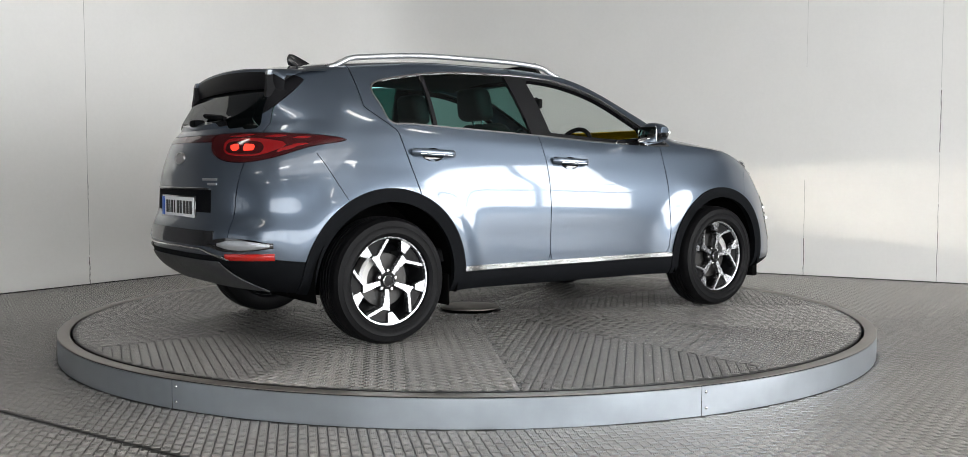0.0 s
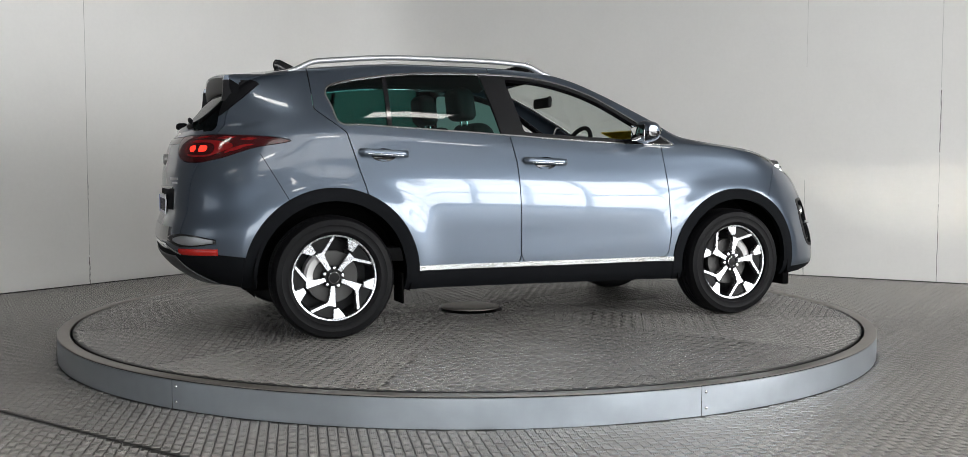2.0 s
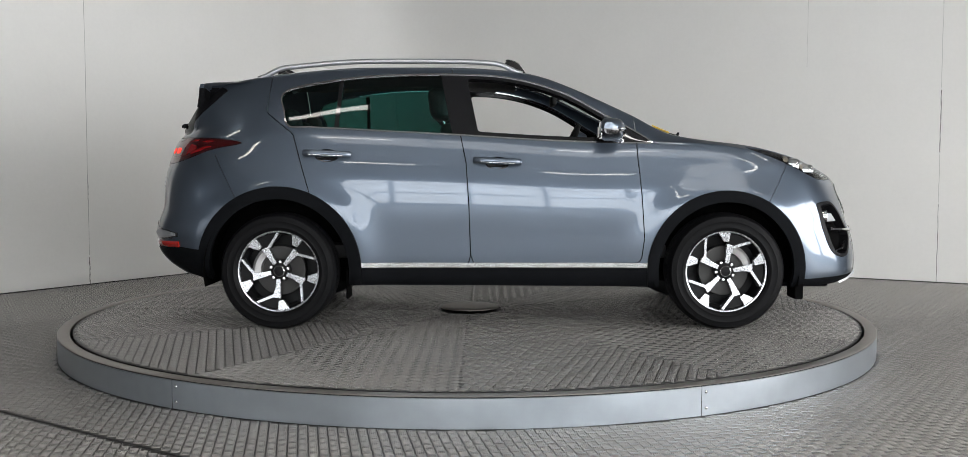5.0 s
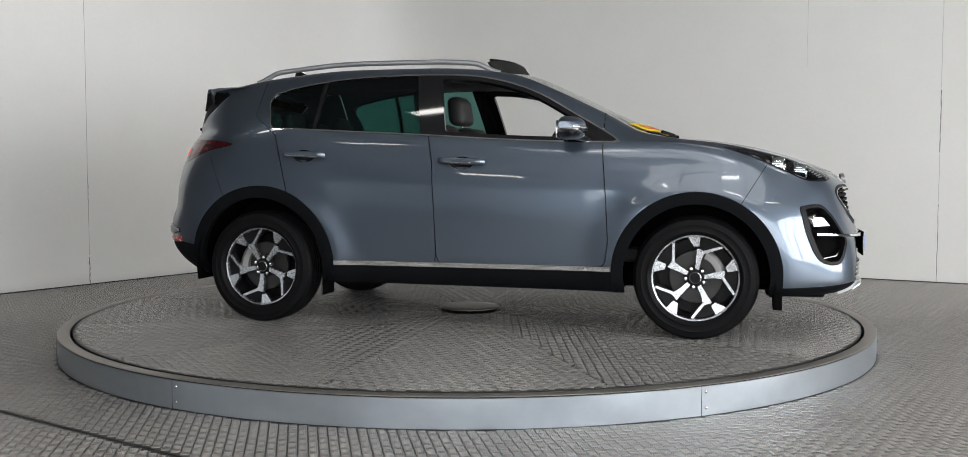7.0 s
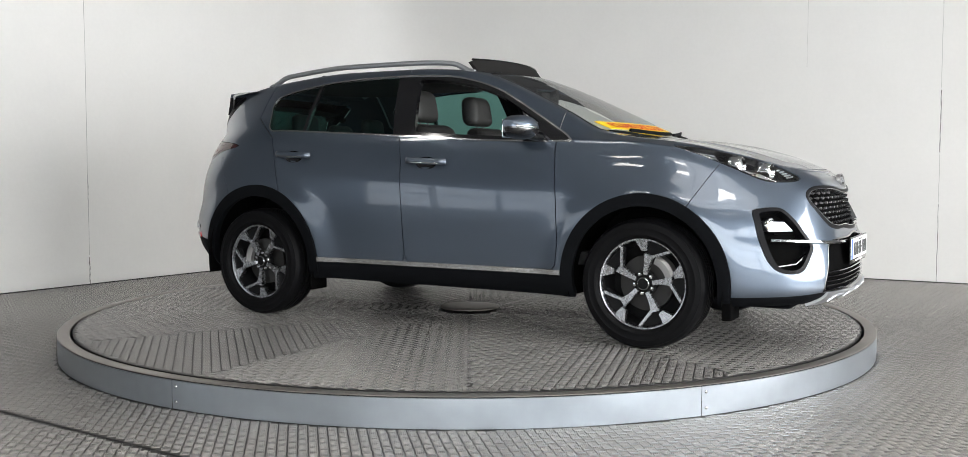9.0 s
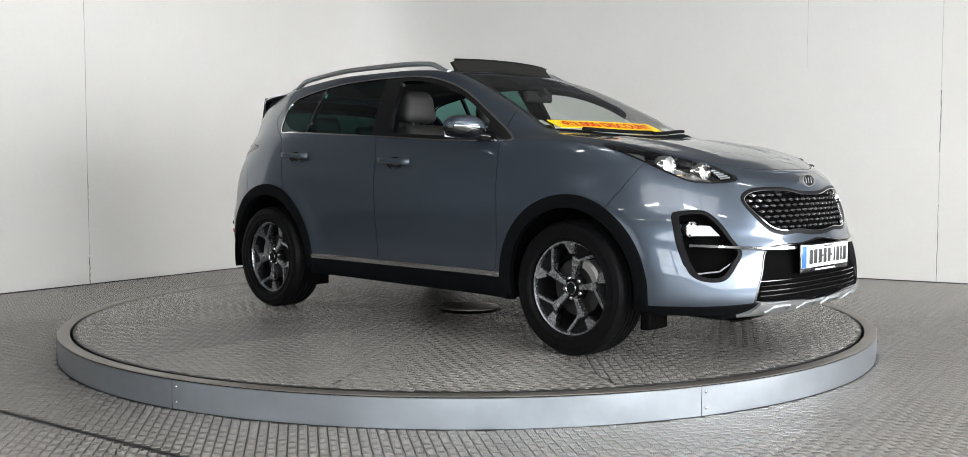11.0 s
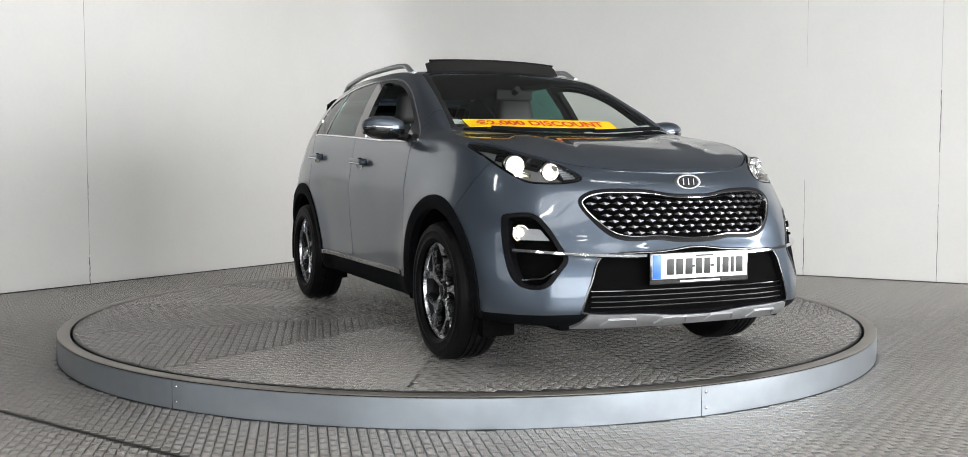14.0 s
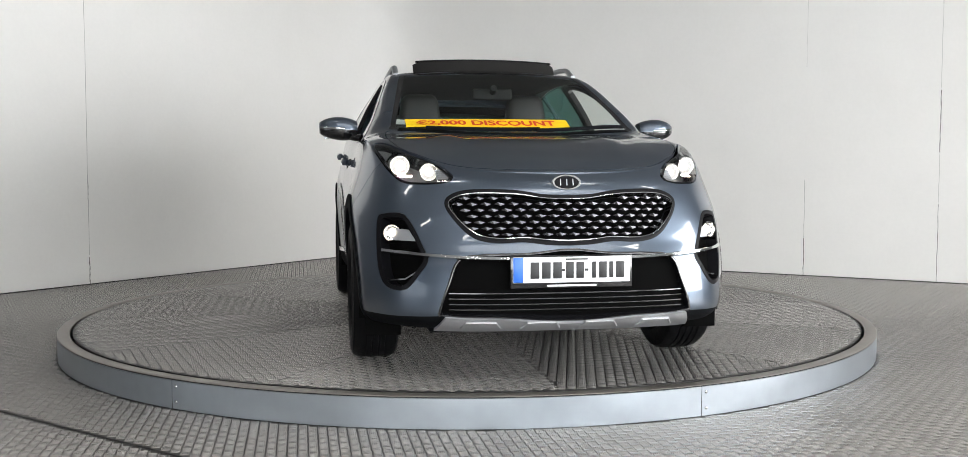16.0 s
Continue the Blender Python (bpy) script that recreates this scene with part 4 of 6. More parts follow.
    # lamps, grille and intakes
    lamp, s = cut_out(s, region(nose_corner, P_HEADLAMP), 0.005, lambda v: (v[:, 0] > 1.3) & (v[:, 1] > 0.35))
    grille, s = cut_out(s, region(front_view, P_GRILLE), 0.002, lambda v: v[:, 0] > 1.7)
    intake, s = cut_out(s, region(front_view, P_INTAKE), 0.002, lambda v: v[:, 0] > 1.7)
    fog, s = cut_out(s, region(front_view, P_FOG), 0.002, lambda v: (v[:, 0] > 1.6))
    tail, s = cut_out(s, region(tail_corner, P_TAIL), 0.004, lambda v: v[:, 0] < -1.4)
    bandl, s = cut_out(s, region(tail_corner, P_TAILBAND), 0.003, lambda v: v[:, 0] < -1.8)
    skid, s = clip(s, np.where((s[0][:, 0] > 1.8), s[0][:, 2] - 0.325 + 0.02 * np.clip((s[0][:, 1] - 0.56) / 0.3, 0, 1), 1.0))
    # lower rear bumper in black
    rlow, s = clip(s, np.where(s[0][:, 0] < -1.3, s[0][:, 2] - (0.505 - 0.03 * np.clip((s[0][:, 0] + 2.1) / 0.3, 0, 1)), 1.0))

    # body-colour panels
    hood, s = cut_out(s, region(plan_view, P_HOOD), 0.006, lambda v: (v[:, 2] > 0.88) & (v[:, 0] > 1.0))
    whole("bonnet", hood, M_PAINT, CAR)
    door_f, s = cut_out(s, region(side_view, P_DOOR_F), 0.006, lambda v: v[:, 1] > 0.55)
    door_r, s = cut_out(s, region(side_view, P_DOOR_R), 0.006, lambda v: v[:, 1] > 0.55)
    # door tops stay with the roof frame above the glass
    doors = []
    for nm, p in (("front_door", door_f), ("rear_door", door_r)):
        up, lowp = clip(p, -(p[0][:, 2] - line(p[0][:, 0], [(k[0], k[1] + 0.012) for k in BELT_Z])))
        both("window_frame", up, M_PAINT, CAR, depth=0.01)
        doors.append(both(nm, lowp, M_PAINT, CAR))
    # bumpers part from the wings on slanting lines
    fb, s = cut_out(s, lambda v: np.where(v[:, 2] < 1.2, (1.60 + 0.62 * (v[:, 2] - 0.80)) - v[:, 0], 1.0), 0.004)
    whole("front_bumper", fb, M_PAINT, CAR)
    tgate, s = cut_out(s, lambda v: np.maximum(v[:, 0] - (-1.735 - 0.62 * np.clip(1.45 - v[:, 2], 0, 0.45) - 0.08 * np.clip(0.98 - v[:, 2], 0, 1)), np.maximum(v[:, 1] - 0.60, 0.585 - v[:, 2])), 0.005)
    whole("tailgate", tgate, M_PAINT, CAR)
    rb, s = cut_out(s, lambda v: np.where(v[:, 2] < 1.06, v[:, 0] - (-1.735 + 0.55 * (1.06 - v[:, 2])), 1.0), 0.004, lambda v: v[:, 0] < -1.3)
    whole("rear_bumper", rb, M_PAINT, CAR)
    # roof and wings
    wing, rest = clip(s, -(s[0][:, 0] - 0.55) + 2.0 * np.clip(s[0][:, 2] - 1.125, 0, 1))
    both("front_wing", wing, M_PAINT, CAR)
    whole("roof_and_sides", rest, M_PAINT, CAR)
    # dark structure behind the shut lines
    v, n, f = joined(clip(SHELL, np.where(SHELL[0][:, 2] < line(SHELL[0][:, 0], BELT_Z) - 0.01, -1.0, 1.0))[0], (np.zeros((0, 3)), np.zeros((0, 3)), []))
    for hx, r0 in ((HUB_X, 0.405), (-HUB_X, 0.423)):
        v, n, f = clip((v, n, f), arch_field(hx, r0)(v))[1]
    for fn, wh in ((region(nose_corner, P_HEADLAMP), lambda q: (q[:, 0] > 1.3) & (q[:, 1] > 0.35)), (region(front_view, P_FOG), lambda q: q[:, 0] > 1.6),
                   (region(front_view, P_GRILLE), lambda q: q[:, 0] > 1.7), (region(front_view, P_INTAKE), lambda q: q[:, 0] > 1.7)):
        v, n, f = clip((v, n, f), np.where(wh(v), fn(v), 1.0))[1]
    whole("inner_shell", (v, n, f), M_LINER, CAR, "dark structure behind the panels", offset=-0.018, depth=0)
    return dict(lamp=lamp, grille=grille, intake=intake, fog=fog, tail=tail, band=bandl, skid=skid, rlow=rlow, doors=doors)


BITS = build_body()


# ---- wheels ----
def wheel_meshes():
    """One wheel about its axle along y, the outer face towards +y."""
    out = {}
    w = 0.112
    prof = [(0.243, -w * 0.86), (0.255, -w), (0.285, -w * 1.04), (0.318, -w * 0.99), (0.338, -w * 0.88), (0.346, -w * 0.72), (0.350, -w * 0.45)]
    grooves = []
    for g in (-0.048, -0.016, 0.016, 0.048):
        grooves += [(0.350, g - 0.006), (0.343, g - 0.004), (0.343, g + 0.004), (0.350, g + 0.006)]
    prof += grooves + [(0.350, w * 0.45), (0.346, w * 0.72), (0.338, w * 0.88), (0.330, w * 0.955), (0.329, w * 0.985), (0.318, w * 1.0), (0.300, w * 1.045), (0.296, w * 1.03), (0.270, w * 1.035), (0.264, w * 1.05), (0.256, w * 1.02), (0.246, w * 0.95), (0.243, w * 0.86)]
    tyre = lathe(prof, 96, "y")
    out["tyre"] = tyre
    out["wheel"] = lathe([(0.236, -0.085), (0.242, -0.085), (0.243, -0.05), (0.238, 0.07), (0.234, 0.074), (0.225, 0.06), (0.218, 0.03), (0.214, -0.06), (0.10, -0.065), (0.0, -0.065)], 72, "y")
    out["rim_lip"] = lathe([(0.236, 0.07), (0.2445, 0.082), (0.2425, 0.0875), (0.2345, 0.0855), (0.2315, 0.078), (0.229, 0.060)], 96, "y")
    R = 0.2415

    def bowl(r):
        return 0.068 + 0.012 * (r / R) ** 2
    bm = bmesh.new()
    # the blade with its thin arm, and the foot at the rim across a fine slit
    for outline in ([(-14, 0.20), (-7.5, 0.42), (-9.0, 0.60), (-32, 0.945), (-28.5, 0.968), (-6.5, 0.665), (8.0, 0.69), (7.0, 0.45), (14, 0.20)],
                    [(3.5, 0.74), (3.5, 0.968), (12, 0.975), (21, 0.968), (13, 0.722)]):
        top, low, edge = [], [], []
        ax = sum(r * R * math.cos(radians(a)) for a, r in outline) / len(outline)
        az = sum(r * R * math.sin(radians(a)) for a, r in outline) / len(outline)
        for a, r in outline:
            x, z = r * R * math.cos(radians(a)), r * R * math.sin(radians(a))
            edge.append(bm.verts.new((x, bowl(r * R) - 0.003, z)))
            top.append(bm.verts.new((x + (ax - x) * 0.03, bowl(r * R), z + (az - z) * 0.03)))
            low.append(bm.verts.new((x, bowl(r * R) - 0.035, z)))
        n = len(outline)
        bm.faces.new(top)
        for i in range(n):
            j = (i + 1) % n
            bm.faces.new((top[i], edge[i], edge[j], top[j]))
            bm.faces.new((edge[i], low[i], low[j], edge[j]))
    bmesh.ops.triangulate(bm, faces=[f for f in bm.faces if len(f.verts) > 4])
    out["spoke"] = bm
    bm = bmesh.new()
    t = [bm.verts.new((r * R * math.cos(radians(a)), bowl(r * R) - 0.016, r * R * math.sin(radians(a)))) for a, r in [(-34, 0.90), (-8, 0.62), (4, 0.72), (2, 0.96), (-20, 0.97)]]
    u = [bm.verts.new((v.co.x, v.co.y - 0.03, v.co.z)) for v in t]
    bm.faces.new(t)
    for i in range(5):
        bm.faces.new((t[i], u[i], u[(i + 1) % 5], t[(i + 1) % 5]))
    out["spoke_pocket"] = bm
    out["hub"] = lathe([(0.066, 0.02), (0.064, 0.050), (0.055, 0.058), (0.036, 0.060), (0.033, 0.068), (0.031, 0.074), (0.0, 0.076)], 48, "y")
    out["cap_ring"] = lathe([(0.0315, 0.072), (0.0325, 0.0765), (0.030, 0.078), (0.0285, 0.076)], 40, "y")
    out["lug_nut"] = lathe([(0.0115, 0.035), (0.0110, 0.062), (0.008, 0.066), (0.0, 0.0665)], 12, "y")
    out["brake_disc"] = lathe([(0.060, 0.012), (0.075, 0.014), (0.148, 0.014), (0.150, 0.011), (0.150, -0.012), (0.060, -0.012)], 64, "y")
    cal = bmesh.new()
    rows = []
    for a in np.linspace(-32, 32, 9):
        c, s = math.cos(radians(a)), math.sin(radians(a))
        rows.append([cal.verts.new((r * c, y, r * s)) for r, y in ((0.110, 0.016), (0.116, 0.040), (0.150, 0.044), (0.166, 0.034), (0.168, -0.03))])
    for p, q in zip(rows, rows[1:]):
        for j in range(4):
            cal.faces.new((p[j], p[j + 1], q[j + 1], q[j]))
    cal.faces.new(rows[0])
    cal.faces.new(rows[-1][::-1])
    out["brake_caliper"] = cal
    return out


def build_wheels():
    made = wheel_meshes()
    mats = dict(tyre=M_RUBBER, wheel=M_ALLOYDARK, rim_lip=M_ALLOY, spoke=M_ALLOY, spoke_pocket=M_ALLOYDARK, hub=M_ALLOYDARK, cap_ring=M_CHROME, lug_nut=M_CHROME, brake_disc=M_DISC, brake_caliper=M_LAMPBOX)
    data = {}
    for k, bm in made.items():
        ob = part(k, bm, mats[k], None, smooth_angle=28)
        data[k] = ob.data
        bpy.data.objects.remove(ob)
    labels = dict(tyre="black road tyre", rim_lip="machined alloy lip", spoke="machined alloy spoke", brake_disc="grey iron brake disc")
    for hx in (HUB_X, -HUB_X):
        for side in (-1, 1):
            root = new("wheel", data["wheel"])
            root.parent = CAR
            root["label"] = "black and machined five-spoke alloy wheel"
            turn = Matrix.Rotation(radians(180), 4, "Z") if side < 0 else Matrix.Identity(4)
            root.matrix_local = Matrix.Translation((hx, side * 0.803, HUB_Z)) @ turn

            def add(name, m=None):
                ob = new(name, data[name])
                ob.parent = root
                if m is not None:
                    ob.matrix_local = m
                if name in labels:
                    ob["label"] = labels[name]
            # on the right side the spoke pattern is seen with x reversed by the half turn
            for nm in ("tyre", "rim_lip", "hub", "cap_ring", "brake_disc"):
                add(nm)
            start = (121 if hx < 0 else 152) if side < 0 else 59
            for k in range(5):
                seen = start + 72 * k
                a = 180 - seen if side < 0 else seen
                m = Matrix.Rotation(-radians(a), 4, "Y")
                if side < 0:
                    m = m @ Matrix.Diagonal((1, 1, -1, 1))
                add("spoke", m)
                add("spoke_pocket", m)
                seen_n = start + 36 + 72 * k
                a = radians(180 - seen_n if side < 0 else seen_n)
                add("lug_nut", Matrix.Translation((0.0535 * math.cos(a), 0, 0.0535 * math.sin(a))))
            face = 35 if hx > 0 else 160
            add("brake_caliper", Matrix.Rotation(-radians(180 - face if side < 0 else face), 4, "Y"))
    # dark wheel housings and flaps behind the tyres
    for hx, r in ((HUB_X, 0.435), (-HUB_X, 0.45)):
        for side in (-1, 1):
            bm = bmesh.new()
            rows = []
            for a in np.linspace(-12, 192, 30):
                c, s = math.cos(radians(a)), math.sin(radians(a))
                rows.append([bm.verts.new((hx + r * c, side * y, HUB_Z + r * s)) for y in (0.55, 0.895)])
            for p, q in zip(rows, rows[1:]):
                bm.faces.new((p[0], p[1], q[1], q[0]))
            bm.faces.new([p[0] for p in rows])
            part("wheel_housing", bm, M_LINER, CAR, smooth_angle=20)
            xf = hx + 0.40 if hx < 0 else hx + 0.42
            part("mud_flap", box_bm((xf, side * 0.70, 0.18), (xf + (0.014 if hx < 0 else 0.05), side * 0.865, 0.36), 0.006), M_LINER, CAR)


build_wheels()


def build_underbody():
    bm = bmesh.new()
    box_bm((-1.80, -0.56, 0.255), (2.00, 0.56, 0.35), 0.03, bm=bm)
    box_bm((-0.86, -0.80, 0.262), (0.87, 0.80, 0.42), 0.03, bm=bm)
    part("underbody", bm, M_LINER, CAR, "dark underbody pan")
    bm = bmesh.new()
    box_bm((1.0, -0.60, 0.33), (1.90, 0.60, 0.86), 0.05, bm=bm)
    part("engine_bay", bm, M_LINER, CAR, "dark engine bay behind the grille")
    part("boot_floor", box_bm((-1.98, -0.54, 0.33), (-0.85, 0.54, 0.80), 0.05), M_LINER, CAR, "dark boot trim")


build_underbody()


# ---- lamps, grille, bumpers ----
def turned_towards(bm, place, way):
    q = Vector(way).normalized().to_track_quat("Z", "Y").to_matrix().to_4x4()
    bmesh.ops.transform(bm, matrix=Matrix.Translation(place) @ q, verts=bm.verts[:])
    return bm




def beam_channel(ob, place, sgn, dip, width, strength_material):
    """An added glowing strip in a black channel that keeps the lamp's beam below the horizon."""
    m = Matrix.Translation(place) @ Matrix.Rotation(sgn * radians(2), 4, "Z") @ Matrix.Rotation(radians(dip), 4, "Y")
    bm = box_bm((0.0, -width / 2, -0.0035), (0.002, width / 2, -0.0005))
    bmesh.ops.transform(bm, matrix=m, verts=bm.verts[:])
    part("beam_strip", bm, strength_material, ob, "glowing strip added to throw the lamp's beam", smooth_angle=0)
    bm = bmesh.new()
    w0, w1, n = width / 2 + 0.001, width / 2 + 0.030, 0.052
    for quad in (((-0.004, -w0, 0.0), (n, -w1, 0.0), (n, w1, 0.0), (-0.004, w0, 0.0)),
                 ((-0.004, -w0, -0.005), (n, -w1, -0.014), (n, w1, -0.014), (-0.004, w0, -0.005)),
                 ((-0.004, -w0, -0.005), (n, -w1, -0.014), (n, -w1, 0.0), (-0.004, -w0, 0.0)),
                 ((-0.004, w0, -0.005), (n, w1, -0.014), (n, w1, 0.0), (-0.004, w0, 0.0)),
                 ((-0.004, -w0, -0.005), (-0.004, w0, -0.005), (-0.004, w0, 0.0), (-0.004, -w0, 0.0))):
        bm.faces.new([bm.verts.new(m @ Vector(q)) for q in quad])
    part("beam_mask", bm, M_LINER, ob, "black channel added to shape the beam", smooth_angle=0)


# very strong glow of the added strips that cast the beams on the wall
M_BEAM = glow("headlamp_beam_glow", (1.0, 0.88, 0.70), 62000.0)
M_FOGBEAM = glow("fog_lamp_beam_glow", (1.0, 0.82, 0.60), 30000.0)


def build_headlamps():
    for ob, sgn, p in zip(both("headlamp", BITS["lamp"], M_LENS, CAR, "clear headlamp with two lit round projectors", depth=0.0), (1, -1), (BITS["lamp"], flipped(BITS["lamp"]))):
        ob.visible_shadow = False
        panel("housing", p, M_LAMPBOX, ob, "smoked chrome housing", depth=0, offset=-0.075)
        v, n, f = p
        rim = clip(p, -(sdf(nose_corner(v * np.array([1, sgn, 1])), P_HEADLAMP) + 0.008))[0]
        panel("bezel", rim, M_GLOSSBLACK, ob, "gloss black bezel", depth=0.075, offset=-0.002)
        for (x, y, z), r in (((1.800, 0.700, 0.976), 0.040), ((1.925, 0.580, 0.946), 0.035)):
            c = Vector((x, sgn * y, z))
            way = Vector((1.0, sgn * 0.18, -0.02))
            part("projector_tube", turned_towards(lathe([(r * 1.22, -0.05), (r * 1.22, 0.004), (r * 1.12, 0.010), (r * 1.03, 0.004), (r * 0.96, -0.010), (r * 0.80, -0.018)], 40), c, way), M_CHROME, ob, "chrome ring")
            part("projector_light", turned_towards(lathe([(r * 0.60, -0.022), (r * 0.52, -0.010), (r * 0.30, -0.003), (0.0, 0.0)], 32), c, way), M_LAMPGLOW, ob, "lit warm white lens")
            part("projector_bowl", turned_towards(lathe([(r * 0.97, -0.006), (r * 0.80, -0.016), (r * 0.58, -0.023)], 40), c, way), M_SATIN, ob, "bright reflector bowl")
        beam_channel(ob, Vector((1.815, sgn * 0.690, 0.935)), sgn, 0.9, 0.022, M_BEAM)
        for k in range(6):
            a = outward(front_view, [(0.505, 0.955 - 0.009 * k), (0.555, 0.952 - 0.0095 * k)], "front")
            pts = [(Vector((p_.x - 0.022, sgn * p_.y, p_.z)), Vector((n_.x, sgn * n_.y, n_.z))) for p_, n_ in a]
            if len(pts) == 2 and k < 5:
                part("indicator_rib", strip(pts, 0.006, 0.004), M_SATIN, ob)
        shell, _ = clip(p, np.where(sdf(nose_corner(v * np.array([1, sgn, 1])), P_HEADLAMP) < -0.012, 1.0, 1.0) * 0 + (nose_corner(v * np.array([1, sgn, 1]))[:, 0] * -1 - 0.665))
        inner = clip(shell, sdf(nose_corner(shell[0] * np.array([1, sgn, 1])), P_HEADLAMP) + 0.014)[0]
        panel("side_reflector", inner, M_CHROME, ob, "bright side reflector", depth=0.01, offset=-0.02)


build_headlamps()


def build_front():
    grille = whole("grille", BITS["grille"], M_LINER, CAR, "black mesh grille in a chrome frame", depth=0, offset=-0.055)
    right = [(a, c) for a, c in sorted_loop(P_GRILLE)]
    pts = outward(front_view, right, "front")
    full = pts + [(Vector((p.x, -p.y, p.z)), Vector((n.x, -n.y, n.z))) for p, n in reversed(pts)]
    part("grille_surround", strip(full, 0.020, 0.002, 0.05, closed=True), M_SATINBLACK, grille, "satin black surround")
    part("grille_frame", strip([(p - Vector((0, math.copysign(min(abs(p.y), 0.011), p.y), (p.z - 0.745) * 0.10)), n) for p, n in full], 0.0055, 0.010, 0.03, closed=True), M_CHROME, grille, "chrome frame")
    shared = None
    for iz, z in enumerate(np.arange(0.652, 0.862, 0.0265)):
        off = 0.5 * (iz % 2)
        for k in range(-9, 10):
            y = (k + off) * 0.060
            pt = np.array([[abs(y), z]])
            if sdf(pt, P_GRILLE)[0] > -0.020:
                continue
            hit = outward(front_view, [(y, z)], "front")
            if not hit:
                continue
            p, n = hit[0]
            if shared is None:
                bm = bmesh.new()
                a = [bm.verts.new(q) for q in ((0, -0.026, 0.001), (0.010, -0.006, 0.009), (0.006, 0.025, 0.002), (0.009, 0.004, -0.006), (-0.02, -0.027, -0.001), (-0.02, 0.026, 0.0), (-0.02, 0.0, 0.011), (-0.02, 0.002, -0.009))]
                for q in ((0, 1, 3), (1, 2, 3), (0, 6, 1), (1, 6, 2), (0, 3, 7), (3, 2, 7), (0, 4, 6), (2, 6, 5), (0, 7, 4), (2, 5, 7)):
                    bm.faces.new([a[i] for i in q])
                first = part("grille_wedge", bm, M_WEDGE, grille, "dark satin wedge", smooth_angle=0)
                shared = first.data
                ob = first
            else:
                ob = new("grille_wedge", shared)
                ob.parent = grille
            ob.location = p - n * 0.022
            ob.rotation_euler = (0, 0, math.atan2(n.y, n.x) * 0.8)
    # emblem as a plain chrome oval
    e = outward(front_view, [(0.0, 0.898)], "front")[0]
    way = e[1] + Vector((0, 0, 0.05))
    em = lathe([(0.0, 0.006), (0.86, 0.006), (0.88, 0.012), (0.97, 0.012), (1.0, 0.004), (1.0, -0.01)], 48)
    bmesh.ops.scale(em, vec=(0.034, 0.066, 1.0), verts=em.verts[:])
    b1 = part("emblem", em, M_LAMPBOX, CAR, "chrome oval emblem")
    b1.matrix_local = Matrix.Translation(e[0] + e[1] * 0.004) @ Matrix.Rotation(radians(78), 4, "Y")
    inn = lathe([(0.0, 0.0085), (0.80, 0.0085), (0.84, 0.006)], 40)
    bmesh.ops.scale(inn, vec=(0.034, 0.066, 1.0), verts=inn.verts[:])
    part("emblem_field", inn, M_SATINBLACK, b1, "black field")
    for y in (-0.028, 0.0, 0.028):
        part("emblem_bar", box_bm((-0.015, y - 0.002, 0.008), (0.015, y + 0.002, 0.011), 0.001), M_SATIN, b1)

    intake = whole("lower_intake", BITS["intake"], M_LINER, CAR, "gloss black lower air intake", depth=0, offset=-0.03)
    for z in (0.352, 0.376, 0.400, 0.424):
        pts = outward(front_view, [(y, z) for y in np.linspace(-0.53, 0.53, 25)], "front")
        part("intake_bar", strip([(p - n * 0.022, n) for p, n in pts], 0.008, 0.010), M_GLOSSBLACK, intake)
    frame = [p for p in sorted_loop(P_INTAKE)]
    pts = outward(front_view, frame, "front")
    full = pts + [(Vector((p.x, -p.y, p.z)), Vector((n.x, -n.y, n.z))) for p, n in reversed(pts)]
    part("intake_lip", strip(full, 0.010, 0.002, 0.034, closed=True), M_GLOSSBLACK, intake)
    # chrome blade from fog lamp to fog lamp
    zz = lambda y: 0.572 + 0.030 * max(0.0, (abs(y) - 0.3) / 0.55) ** 1.6
    for y0, y1 in ((0.790, 0.27), (-0.27, -0.790)):
        pts = outward(front_view, [(y, zz(y)) for y in np.linspace(y0, y1, 26)], "front")
        part("chrome_blade", strip(pts, 0.020, 0.016, 0.02), M_CHROME, CAR, "polished chrome bumper blade")

    # number plate without characters: plain bars
    plate = part("number_plate", box_bm((2.283, -0.262, 0.470), (2.291, 0.262, 0.582), 0.004), M_PLATE, CAR, "white number plate with dark bars")
    bm = box_bm((2.2795, -0.272, 0.446), (2.2875, 0.272, 0.590), 0.006)
    part("plate_holder", bm, M_GLOSSBLACK, plate, "black plate holder")
    part("plate_bracket", box_bm((2.235, -0.16, 0.48), (2.281, 0.16, 0.56), 0.004), M_LINER, plate, "black bracket behind the plate")
    part("plate_band", box_bm((2.289, -0.260, 0.472), (2.2925, -0.216, 0.580), 0.001), M_BLUE, plate, "blue band")
    bars = [(-0.185, 0.040), (-0.135, 0.040), (-0.085, 0.040), (-0.028, 0.036), (0.018, 0.036), (0.088, 0.020), (0.120, 0.036), (0.166, 0.020), (0.196, 0.040)]
    for y, w in bars:
        part("plate_bar", box_bm((2.289, y, 0.488), (2.2925, y + w, 0.560), 0.002), M_INK, plate)
    for y in (-0.046, 0.058):
        part("plate_bar", box_bm((2.289, y - 0.002, 0.519), (2.2925, y + 0.015, 0.530), 0.001), M_INK, plate)
    part("plate_small_bar", box_bm((2.289, -0.03, 0.568), (2.2925, 0.07, 0.575), 0.001), M_INK, plate)
